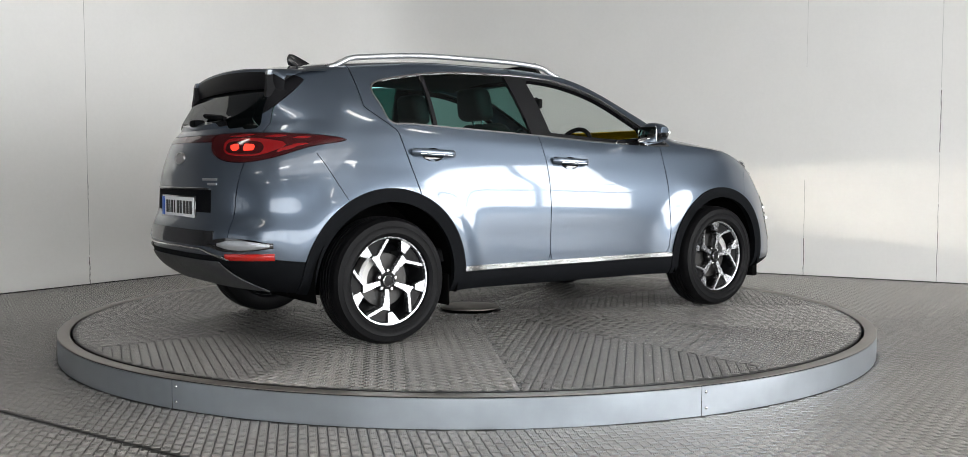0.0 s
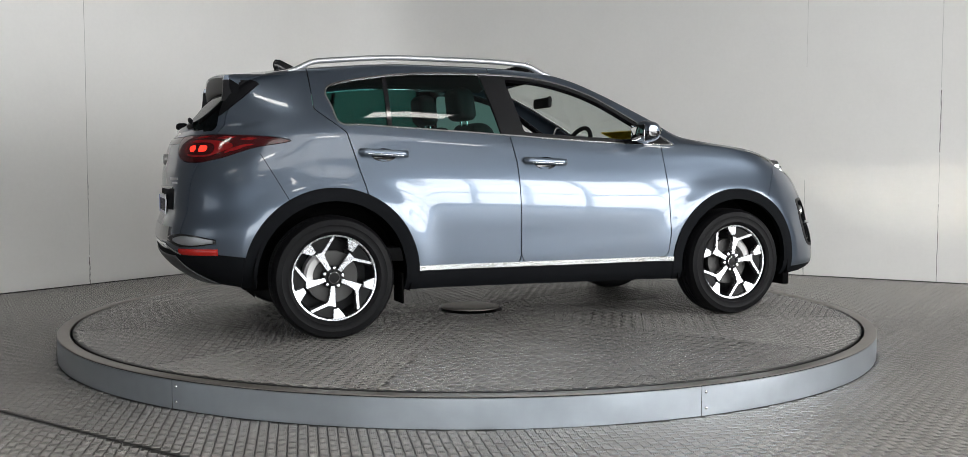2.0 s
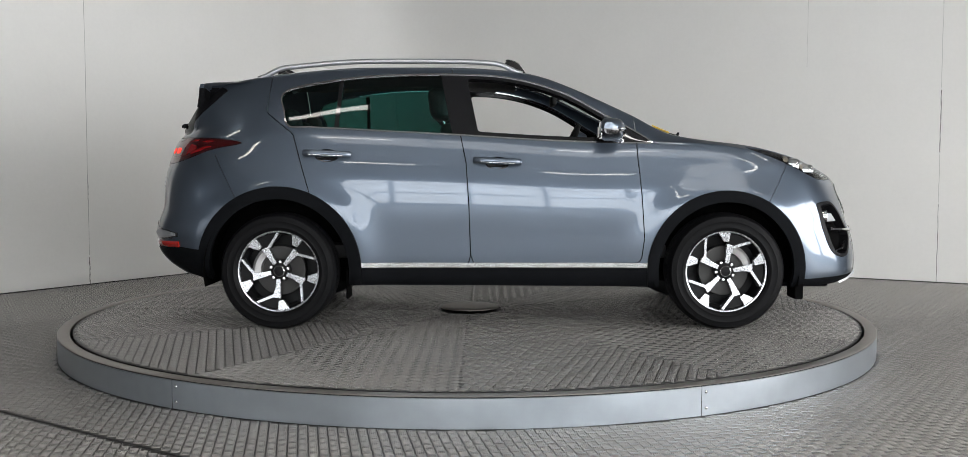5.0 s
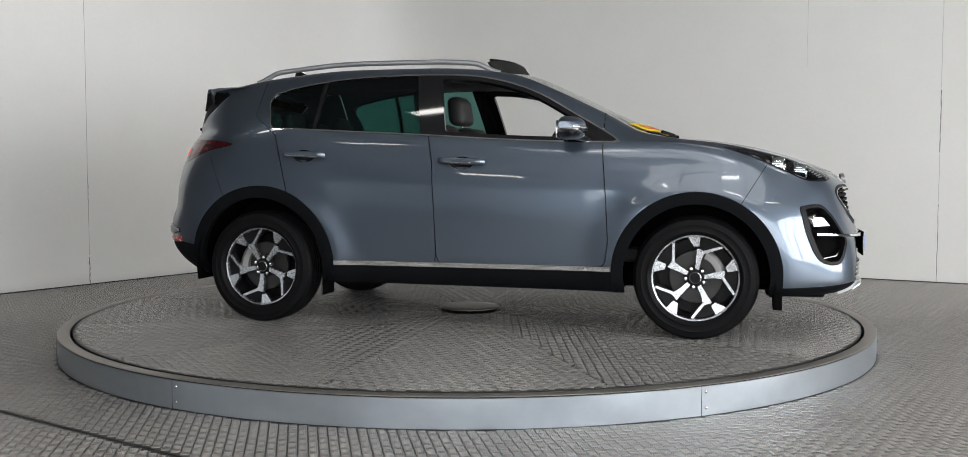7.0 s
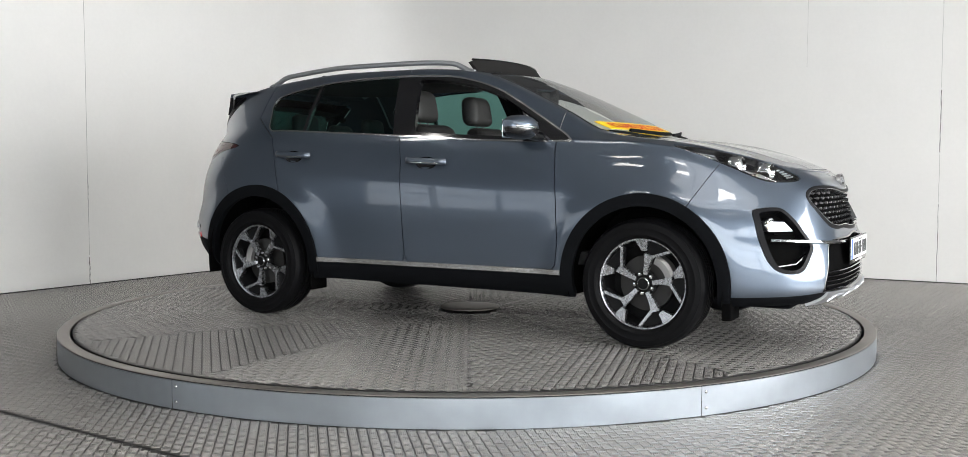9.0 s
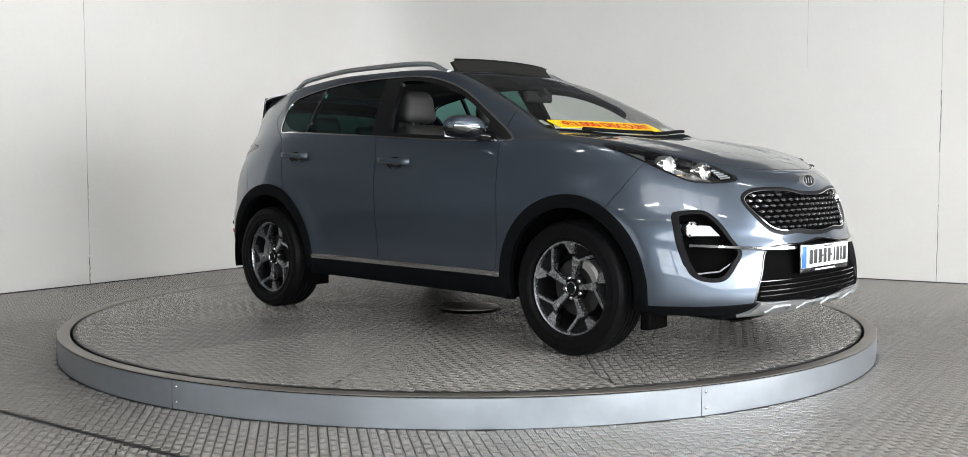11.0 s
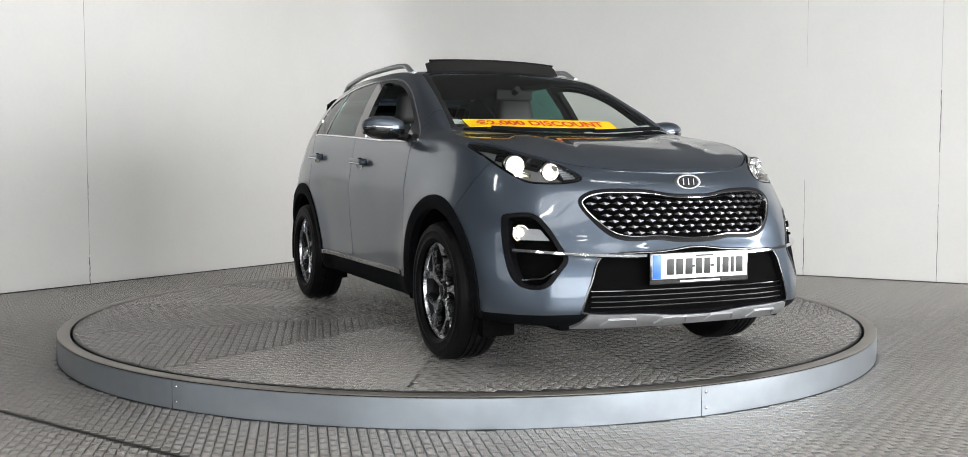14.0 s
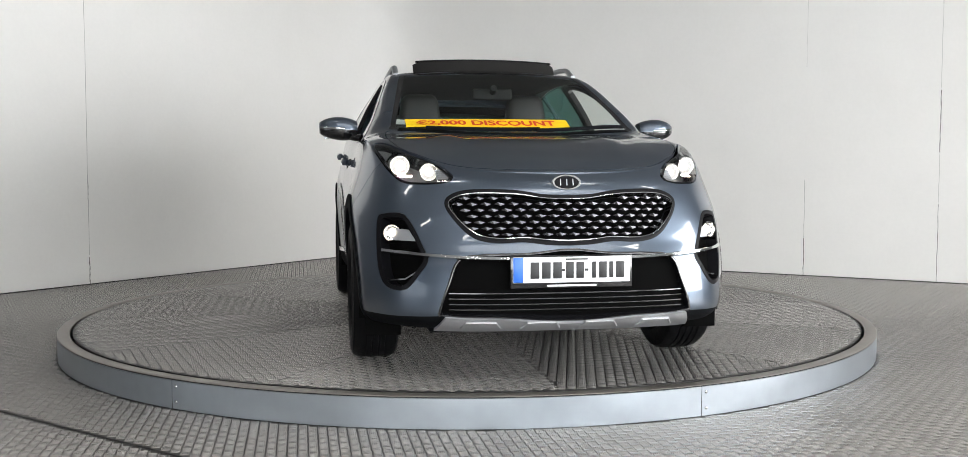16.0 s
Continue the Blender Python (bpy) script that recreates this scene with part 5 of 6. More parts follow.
    part("holder_print_bar", box_bm((2.286, -0.11, 0.453), (2.2885, 0.11, 0.461), 0.001), M_WHITEPRINT, plate)

    # skid plate
    v, n, f = BITS["skid"]
    mid, ends = clip(BITS["skid"], v[:, 1] - 0.545 + 0.6 * (v[:, 2] - 0.32))
    both("front_valance", ends, M_CLAD, CAR, "black grained plastic valance", depth=0.02)
    whole("skid_plate", mid, M_SATIN, CAR, "silver skid plate", depth=0.03, offset=0.014)
    for y in (-0.39, -0.13, 0.13, 0.39):
        pts = outward(front_view, [(y - 0.085, 0.283), (y - 0.062, 0.306), (y, 0.308), (y + 0.062, 0.306), (y + 0.085, 0.283)], "front")
        part("skid_plate_rib", strip([(p + n_ * 0.014, n_) for p, n_ in pts], 0.009, 0.008), M_SATIN, CAR, "silver pressed rib")
    part("front_splitter", box_bm((1.72, -0.60, 0.225), (2.05, 0.60, 0.270), 0.02), M_CLAD, CAR, "black lower splitter")

    # fog lamp pockets
    for ob, sgn, p in zip(both("fog_lamp", BITS["fog"], M_LINER, CAR, "gloss black fog lamp pocket with a lit lamp", depth=0, offset=-0.05), (1, -1), (BITS["fog"], flipped(BITS["fog"]))):
        vv = p[0] * np.array([1, sgn, 1])
        rim = clip(p, -(sdf(front_view(vv), P_FOG) + 0.018))[0]
        panel("pocket_rim", rim, M_SATINBLACK, ob, "satin black rim", depth=0.055, offset=0.001)
        c = Vector((1.955, sgn * 0.752, 0.672))
        way = Vector((1, sgn * 0.25, 0))
        beam_channel(ob, Vector((1.945, sgn * 0.735, 0.640)), sgn, 0.3, 0.022, M_FOGBEAM)
        part("lamp_light", turned_towards(lathe([(0.019, -0.010), (0.016, 0.000), (0.009, 0.004), (0.0, 0.006)], 32), c + Vector((0.015, 0, 0)), way), M_FOGGLOW, ob, "lit warm lens")
        part("lamp_ring", turned_towards(lathe([(0.041, -0.03), (0.041, 0.002), (0.038, 0.006), (0.031, -0.006), (0.018, -0.011)], 32), c + Vector((0.015, 0, 0)), way), M_CHROME, ob, "chrome ring")
        tri = outward(front_view, [(0.790, 0.702), (0.700, 0.698), (0.672, 0.648), (0.790, 0.645)], "front")
        bm = bmesh.new()
        t = [bm.verts.new(Vector((q.x, sgn * q.y, q.z)) - Vector((m.x, sgn * m.y, m.z)) * 0.030) for q, m in tri]
        u = [bm.verts.new(x.co - Vector((0.03, 0, 0))) for x in t]
        bm.faces.new(t)
        for i in range(4):
            bm.faces.new((t[i], u[i], u[(i + 1) % 4], t[(i + 1) % 4]))
        part("lamp_reflector", bm, M_SATIN, ob, "bright wedge reflector", smooth_angle=0)
        pts = outward(front_view, [(0.62, 0.53), (0.70, 0.475), (0.78, 0.462), (0.815, 0.52)], "front")
        part("pocket_fin", strip([(Vector((q.x - 0.03, sgn * q.y, q.z)), Vector((m.x, sgn * m.y, m.z))) for q, m in pts], 0.012, 0.01), M_GLOSSBLACK, ob)


def sorted_loop(poly):
    """The right half of an outline, from the centre top round to the centre bottom."""
    pts = [p for p in poly if p[0] >= -1e-6]
    cz = np.mean([p[1] for p in pts])
    pts.sort(key=lambda p: -math.atan2(p[1] - cz, p[0] - 0.02))
    return pts


M_WEDGE = mat("dark_satin_grille", (0.075, 0.075, 0.08), 0.24, 0.85)
build_front()


def build_rear():
    low = BITS["rlow"]
    silver, black = clip(low, np.maximum(low[0][:, 1] - 0.62 + 0.8 * (low[0][:, 2] - 0.36), np.maximum(low[0][:, 2] - 0.475, low[0][:, 0] + 1.75)))
    whole("rear_valance", black, M_CLAD, CAR, "black grained lower rear bumper", depth=0.02, offset=0.004)
    whole("rear_skid_plate", silver, M_GREYSKID, CAR, "dark silver rear skid plate", depth=0.02, offset=0.010)
    pts = outward(front_view, [(y, 0.536 - 0.05 * max(0.0, (abs(y) - 0.40) / 0.2)) for y in np.linspace(-0.60, 0.60, 40)], "rear")
    part("rear_bumper_insert", strip(outward(front_view, [(y, 0.592) for y in np.linspace(-0.50, 0.50, 30)], "rear"), 0.085, 0.003), M_GLOSSBLACK, CAR, "gloss black insert across the rear bumper")
    part("rear_chrome_strip", strip(pts, 0.012, 0.012), M_CHROME, CAR, "thin chrome strip across the rear bumper")
    # tail lamps
    for ob, sgn, p in zip(both("tail_lamp", BITS["tail"], M_DARKRED, CAR, "dark red wraparound tail lamp, lit", depth=0.02), (1, -1), (BITS["tail"], flipped(BITS["tail"]))):
        fl = np.array([1, sgn, 1])
        for poly, m, nm, lab in ((smooth_loop([(0.80, 1.095), (0.95, 1.122), (1.12, 1.122), (1.165, 1.10), (1.16, 1.055), (1.11, 1.033), (0.98, 1.028), (0.88, 1.052)], 4), M_RED, "lamp_ring", "bright red light guide"),
                                 (smooth_loop([(0.92, 1.068), (0.955, 1.104), (1.11, 1.106), (1.147, 1.088), (1.13, 1.046), (0.96, 1.040)], 4), M_DARKRED, "lamp_inner", "dark red inner lens"),
                                 (np.array([(0.965, 1.058), (0.975, 1.090), (1.035, 1.092), (1.040, 1.056)]), M_REDGLOW, "lamp_light", "lit red light"),
                                 (np.array([(1.062, 1.056), (1.066, 1.092), (1.122, 1.090), (1.115, 1.056)]), M_REDGLOW, "lamp_light", "lit red light"),
                                 (np.array([(0.60, 1.118), (0.72, 1.136), (0.92, 1.144), (1.15, 1.144), (1.15, 1.132), (0.92, 1.131), (0.74, 1.122)]), M_RED, "lamp_strip", "red upper light strip"),
                                 (np.array([(0.66, 1.106), (0.80, 1.060), (0.86, 1.045), (0.86, 1.060), (0.76, 1.094)]), M_RED, "lamp_strip", "red lower light strip")):
            piece = clip(p, sdf(tail_corner(p[0] * fl), poly))[0]
            lift = {"lamp_ring": 0.0015, "lamp_inner": 0.003, "lamp_light": 0.0045, "lamp_strip": 0.0015}[nm]
            panel(nm, piece, m, ob, lab, depth=0.006, offset=lift)
    whole("tail_light_bar", BITS["band"], M_DARKRED, CAR, "dark red bar between the tail lamps", depth=0.015)
    # reverse lamps and reflectors in the bumper corners
    for sgn in (-1, 1):
        def ring(y0, y1, z0, z1, k=14):
            return outward(front_view, [(sgn * (y0 + (y1 - y0) * i / k), z0 + (z1 - z0) * i / k) for i in range(k + 1)], "rear")
        r = part("reverse_lamp", strip(ring(0.46, 0.785, 0.566, 0.562), 0.074, 0.006, taper=True), M_GLOSSBLACK, CAR, "clear reverse lamp in gloss black")
        part("lens", strip([(p + n * 0.004, n) for p, n in ring(0.54, 0.775, 0.565, 0.563)], 0.050, 0.006, taper=True), M_SATIN, r, "clear ribbed lens")
        part("rear_reflector", strip(ring(0.58, 0.785, 0.500, 0.504), 0.036, 0.010), M_REFLECT, CAR, "red rear reflector")
    # tailgate shade painted as a black strip, then plate, emblem, badges
    rec = outward(front_view, [(0.0, 0.74)], "rear")[0][0].x
    pts = outward(front_view, [(y, 0.757) for y in np.linspace(-0.42, 0.42, 30)], "rear")
    part("plate_recess_shade", strip(pts, 0.185, 0.0015), M_CLAD, CAR, "black strip painting the shaded tailgate round the rear plate")
    plate = part("rear_number_plate", box_bm((rec - 0.009, -0.26, 0.695), (rec - 0.004, 0.26, 0.805), 0.002), M_PLATE, CAR, "white rear number plate with dark bars")
    part("plate_holder", box_bm((rec - 0.006, -0.270, 0.673), (rec + 0.003, 0.270, 0.813), 0.004), M_GLOSSBLACK, plate, "black plate holder")
    part("plate_band", box_bm((rec - 0.0105, 0.216, 0.697), (rec - 0.008, 0.259, 0.803), 0.001), M_BLUE, plate, "blue band")
    for y, w in [(-0.225, 0.040), (-0.175, 0.040), (-0.125, 0.040), (-0.065, 0.036), (-0.020, 0.036), (0.045, 0.020), (0.078, 0.036), (0.125, 0.020), (0.155, 0.040)]:
        part("plate_bar", box_bm((rec - 0.0105, y - 0.005, 0.713), (rec - 0.008, y + w - 0.005, 0.785), 0.002), M_INK, plate)
    pts = outward(front_view, [(y, 0.853) for y in np.linspace(-0.40, 0.40, 30)], "rear")
    part("plate_lamp_bar", strip(pts, 0.014, 0.008), M_GLOSSBLACK, CAR, "dark plate lamp bar")
    ex = outward(front_view, [(0.0, 1.02)], "rear")[0][0].x
    em = lathe([(0.0, 0.006), (0.86, 0.006), (0.88, 0.011), (0.97, 0.011), (1.0, 0.004), (1.0, -0.02)], 48)
    bmesh.ops.scale(em, vec=(0.034, 0.066, 1.0), verts=em.verts[:])
    b1 = part("rear_emblem", em, M_LAMPBOX, CAR, "chrome oval emblem")
    b1.matrix_local = Matrix.Translation((ex, 0, 1.02)) @ Matrix.Rotation(radians(-88), 4, "Y")
    for z in (0.905, 0.880):
        pts = outward(front_view, [(y, z) for y in np.linspace(-0.46, -0.33 if z > 0.89 else -0.38, 8)], "rear")
        part("badge_bar", strip(pts, 0.013, 0.003), M_SATIN, CAR, "small silver badge bar")
    # wiper on the rear window
    w = outward(front_view, [(0.0, 1.215)], "rear")[0]
    bm = box_bm((-0.035, -0.05, -0.02), (0.03, 0.05, 0.02), 0.015)
    wip = part("rear_wiper", bm, M_CLAD, CAR, "black rear wiper")
    wip.location = w[0] + Vector((-0.004, 0, 0.004))
    pts = [(Vector((x - 0.012, y, z + 0.004)) - wip.location, n) for (x, y, z), n in [(tuple(p), n) for p, n in outward(front_view, [(y, 1.225 + 0.03 * (1 - abs(y) / 0.4)) for y in np.linspace(0.0, -0.36, 12)], "rear")]]
    part("wiper_arm", strip(pts, 0.022, 0.018), M_CLAD, wip)

    # roof spoiler
    rows = []
    ys = np.linspace(-0.60, 0.60, 49)
    bm = bmesh.new()
    for y in ys:
        k = abs(y) / 0.60
        drop = 0.035 * k**2 + 0.035 * max(0, (k - 0.90) / 0.10) ** 2
        ztop = float(line(-1.62, MID_Z)) - 0.062 * k**2.2
        xt = -1.905 + 0.045 * k**2 + 0.05 * max(0, (k - 0.9) / 0.1) ** 2
        sec = [(-1.56, ztop + 0.006), (-1.66, ztop - 0.002), (-1.80, 1.535 - 0.75 * drop - 0.012), (xt + 0.012, 1.524 - drop), (xt, 1.516 - drop), (xt + 0.004, 1.505 - drop)]
        under = [(xt + 0.004, 1.507 - drop), (xt - 0.001, 1.470 - drop), (xt + 0.008, 1.415 - drop), (xt + 0.030, 1.398 - drop), (-1.74, 1.42 - drop)]
        rows.append(([bm.verts.new((x, y, z)) for x, z in sec], under, y))
    for a, c in zip(rows, rows[1:]):
        for j in range(5):
            bm.faces.new((a[0][j], c[0][j], c[0][j + 1], a[0][j + 1]))
    top = part("spoiler", bm, M_PAINT, CAR, "body-coloured roof spoiler", smooth_angle=50)
    bm = bmesh.new()
    r2 = [[bm.verts.new((x, y, z)) for x, z in u] for _, u, y in rows]
    for a, c in zip(r2, r2[1:]):
        for j in range(4):
            bm.faces.new((a[j], c[j], c[j + 1], a[j + 1]))
    part("spoiler_underside", bm, M_SATINBLACK, top, "gloss black spoiler underside", smooth_angle=50)
    for sgn in (-1, 1):
        for levels, material, lab in ((((1.492, -1.880, -1.66), (1.478, -1.885, -1.68), (1.466, -1.888, -1.70)), M_PAINT, "body-coloured spoiler end"),
                                      (((1.465, -1.888, -1.702), (1.42, -1.890, -1.76), (1.345, -1.900, -1.86)), M_SATINBLACK, "black side fin")):
            bm = bmesh.new()
            s3 = []
            for z, x0, x1 in levels:
                yy = 0.552 + (1.50 - z) * 0.10
                s3.append([bm.verts.new((x0, sgn * yy, z)), bm.verts.new((x1, sgn * (yy + 0.012), z)), bm.verts.new((x1, sgn * (yy - 0.05), z)), bm.verts.new((x0, sgn * (yy - 0.03), z))])
            for a, c in zip(s3, s3[1:]):
                for j in range(4):
                    bm.faces.new((a[j], a[(j + 1) % 4], c[(j + 1) % 4], c[j]))
            bm.faces.new(s3[0])
            bm.faces.new(s3[-1][::-1])
            part("spoiler_fin", bm, material, top, lab, smooth_angle=40)


M_GREYSKID = mat("dark_silver_skid", (0.07, 0.072, 0.075), 0.5, 0.5, grain=0.2, scale=60)
M_REFLECT = mat("red_reflector", (0.34, 0.012, 0.008), 0.15, coat=0.4)
build_rear()


# ---- roof and sides ----
def tube(points, rx, rz, segs=14, caps=True):
    """A flattened tube along points."""
    bm = bmesh.new()
    rows = []
    for i, p in enumerate(points):
        a, c = points[max(i - 1, 0)], points[min(i + 1, len(points) - 1)]
        d = (Vector(c) - Vector(a)).normalized()
        s = d.cross(Vector((0, 0, 1)))
        s = s.normalized() if s.length > 1e-6 else Vector((0, 1, 0))
        u = s.cross(d).normalized()
        rows.append([bm.verts.new(Vector(p) + s * rx * math.cos(2 * math.pi * k / segs) + u * rz * math.sin(2 * math.pi * k / segs)) for k in range(segs)])
    for a, c in zip(rows, rows[1:]):
        for k in range(segs):
            bm.faces.new((a[k], a[(k + 1) % segs], c[(k + 1) % segs], c[k]))
    if caps:
        bm.faces.new(rows[0][::-1])
        bm.faces.new(rows[-1])
    return bm


def build_roof_things():
    for sgn in (-1, 1):
        pts = []
        for x in np.linspace(0.13, -1.52, 40):
            k = (x + 1.52) / 1.65
            arch = min(1.0, k / 0.10, (1 - k) / 0.10)
            arch = arch * arch * (3 - 2 * arch)
            p, n = outward(plan_view, [(x, 0.575 - 0.035 * (1 - k))], "top")[0]
            pts.append(Vector((x, sgn * p.y, p.z - 0.006 + 0.045 * arch)))
        part("roof_rail", tube(pts, 0.018, 0.016), M_SATIN, CAR, "silver roof rail")
    # shark-fin aerial
    p = outward(plan_view, [(-1.40, 0.01)], "top")[0][0]
    bm = bmesh.new()
    rows = []
    for k in range(9):
        h = 0.066 * (k / 8) ** 0.9
        f = k / 8
        x0, x1 = 0.085 - 0.135 * f, -0.085 + 0.004 * f - 0.012 * math.sin(math.pi * f)
        w = 0.026 * (1 - f) ** 0.7 + 0.003
        rows.append([bm.verts.new((x0 + (x1 - x0) * (1 - math.cos(math.pi * j / 6)) / 2, s * w * math.sin(math.pi * j / 6) ** 0.7, h)) for s in (1, -1) for j in (range(7) if s > 0 else range(5, 0, -1))])
    for a, c in zip(rows, rows[1:]):
        for j in range(len(a)):
            bm.faces.new((a[j], a[(j + 1) % len(a)], c[(j + 1) % len(a)], c[j]))
    bm.faces.new(rows[-1])
    fin = part("aerial", bm, M_GLOSSBLACK, CAR, "black shark-fin aerial")
    fin.location = (-1.42, 0, p.z - 0.004)
    # raised wind deflector of the opened sunroof
    bm = bmesh.new()
    rows = []
    for y in np.linspace(-0.46, 0.46, 21):
        k = abs(y) / 0.46
        x = 0.185 - 0.09 * k**2.5
        z0 = float(outward(plan_view, [(x, abs(y) + 0.002)], "top")[0][0].z)
        h = 0.072 * (1 - 0.25 * max(0, (k - 0.9) / 0.1) ** 2)
        rows.append([bm.verts.new((x, y, z0 - 0.004)), bm.verts.new((x - 0.055, y, z0 + h)), bm.verts.new((x - 0.075, y, z0 + h)), bm.verts.new((x - 0.03, y, z0 - 0.004))])
    for a, c in zip(rows, rows[1:]):
        for j in range(4):
            bm.faces.new((a[j], c[j], c[(j + 1) % 4], a[(j + 1) % 4]))
    bm.faces.new(rows[0])
    bm.faces.new(rows[-1][::-1])
    d = part("wind_deflector", bm, M_DEFLECT, CAR, "raised black mesh wind deflector of the sunroof")
    top = [Vector((0.185 - 0.09 * (abs(y) / 0.46) ** 2.5 - 0.064, y, float(outward(plan_view, [(0.185 - 0.09 * (abs(y) / 0.46) ** 2.5, abs(y) + 0.002)], "top")[0][0].z) + 0.072)) for y in np.linspace(-0.44, 0.44, 21)]
    part("deflector_bar", tube(top, 0.014, 0.007), M_GLOSSBLACK, d, "black top bar")
    # washer-level cowl and wipers
    pts = outward(plan_view, [(1.185 - 0.14 * (y / 0.66) ** 2, y) for y in np.linspace(-0.64, 0.64, 30)], "top")
    part("cowl_trim", strip(pts, 0.055, 0.004), M_CLAD, CAR, "black scuttle trim")
    for y0, y1, x1 in ((-0.50, 0.12, 1.05), (0.10, 0.62, 1.02)):
        pts = outward(plan_view, [(1.165 - 0.10 * (y / 0.66) ** 2 + (x1 - 1.10) * 0.5 * (y - y0) / (y1 - y0), y) for y in np.linspace(y0, y1, 14)], "top")
        w = part("windscreen_wiper", strip([(p + n * 0.014, n) for p, n in pts], 0.016, 0.014), M_CLAD, CAR, "black windscreen wiper")


M_DEFLECT = mat("black_deflector_mesh", (0.016, 0.0155, 0.015), 0.8, grain=0.4, scale=400, spec=0.1)
build_roof_things()


def build_mirrors_and_handles():
    for sgn in (-1, 1):
        # mirror shell: a rounded wedge, paint above, black below
        for name, material, zlo, zhi, lab in (("door_mirror", M_PAINT, -0.004, 0.09, "body-coloured door mirror"), ("mirror_base", M_GLOSSBLACK, -0.085, -0.004, "black mirror underside")):
            bm = bmesh.new()
            rows = []
            for i in range(17):
                f = i / 16
                y = 0.845 + 0.215 * f
                env = max(0.05, math.sin(math.pi * min(max(0.16 + 0.78 * f, 0.0), 0.985))) ** 0.45
                row = []
                for j in range(25):
                    a = math.pi * j / 24 if zlo > -0.05 else -math.pi * j / 24
                    c, s = math.cos(a), math.sin(a)
                    rx = (0.105 if c > 0 else 0.045) * env
                    rz = (0.073 if s > 0 else 0.062) * env
                    row.append(bm.verts.new((0.615 + rx * math.copysign(abs(c) ** 0.7, c) + 0.02 * (0.5 - f), sgn * y, 1.182 + 0.012 * f + rz * math.copysign(abs(s) ** 0.75, s))))
                rows.append(row)
            for a, c in zip(rows, rows[1:]):
                for j in range(24):
                    bm.faces.new((a[j], a[j + 1], c[j + 1], c[j]))
            bm.faces.new(rows[-1])
            bm.faces.new(rows[0][::-1])
            if name == "door_mirror":
                root = part(name, bm, material, CAR, lab, smooth_angle=50)
            else:
                part(name, bm, material, root, lab, smooth_angle=50)
        part("mirror_glass", box_bm((0.566, sgn * 0.87, 1.135), (0.572, sgn * 1.035, 1.235), 0.003), M_MIRROR, root, "mirror glass")
        part("mirror_arm", tube([Vector((0.70, sgn * 0.815, 1.135)), Vector((0.665, sgn * 0.87, 1.145)), Vector((0.63, sgn * 0.92, 1.16))], 0.040, 0.022), M_GLOSSBLACK, root, "black mirror arm")
        ind = [Vector((0.615 + 0.107 * max(0.3, math.sin(math.pi * min(0.16 + 0.78 * f, 0.985)) ** 0.45) + 0.02 * (0.5 - f), sgn * (0.845 + 0.215 * f), 1.186 + 0.012 * f)) for f in np.linspace(0.35, 0.97, 12)]
        part("mirror_indicator", tube(ind, 0.006, 0.007), M_CHROME, root, "bright indicator strip")
        # handles, each over a black disc that paints the shade of its cup
        for (x0, x1, z), door in (((-0.165, 0.108, 1.008), BITS["doors"][0]), ((-1.180, -0.905, 1.052), BITS["doors"][1])):
            parent = door[1 if sgn < 0 else 0]
            y = float(outward(side_view, [((x0 + x1) / 2, z)], "side")[0][0].y)
            pts = []
            for f in np.linspace(0, 1, 18):
                e = min(1.0, f / 0.12, (1 - f) / 0.12)
                pts.append(Vector((x0 + (x1 - x0) * f, sgn * (y + 0.010 + 0.026 * math.sqrt(max(e, 0.0))), z + 0.006 - 0.012 * f)))
            part("door_handle", tube(pts, 0.011, 0.020), M_PAINT, parent, "body-coloured handle")
            part("handle_trim", tube([p + Vector((0, sgn * 0.009, -0.010)) for p in pts[2:-2]], 0.003, 0.0028), M_CHROME, parent, "chrome strip")
            cup = lathe([(1.0, 0.0015), (0.97, 0.0035), (0.8, 0.001), (0.0, 0.0005)], 32, "y")
            bmesh.ops.transform(cup, matrix=Matrix.Translation(((x0 + x1) / 2, y + 0.007, z - 0.012)) @ Matrix.Diagonal((0.072, 1, 0.038, 1)), verts=cup.verts[:])
            if sgn < 0:
                bmesh.ops.scale(cup, vec=(1, -1, 1), verts=cup.verts[:])
            part("handle_cup_shade", cup, M_GLOSSBLACK, parent, "black disc painting the shade of the handle recess")


build_mirrors_and_handles()


# ---- cabin ----
def rounded(lo, hi, r, lean=0.0, squash=0.0):
    bm = box_bm(lo, hi, r, 4)
    z0, z1 = lo[2], hi[2]
    for v in bm.verts:
        k = (v.co.z - z0) / (z1 - z0)
        v.co.x -= lean * k
        v.co.y -= (v.co.y - (lo[1] + hi[1]) / 2) * squash * k
    return bm


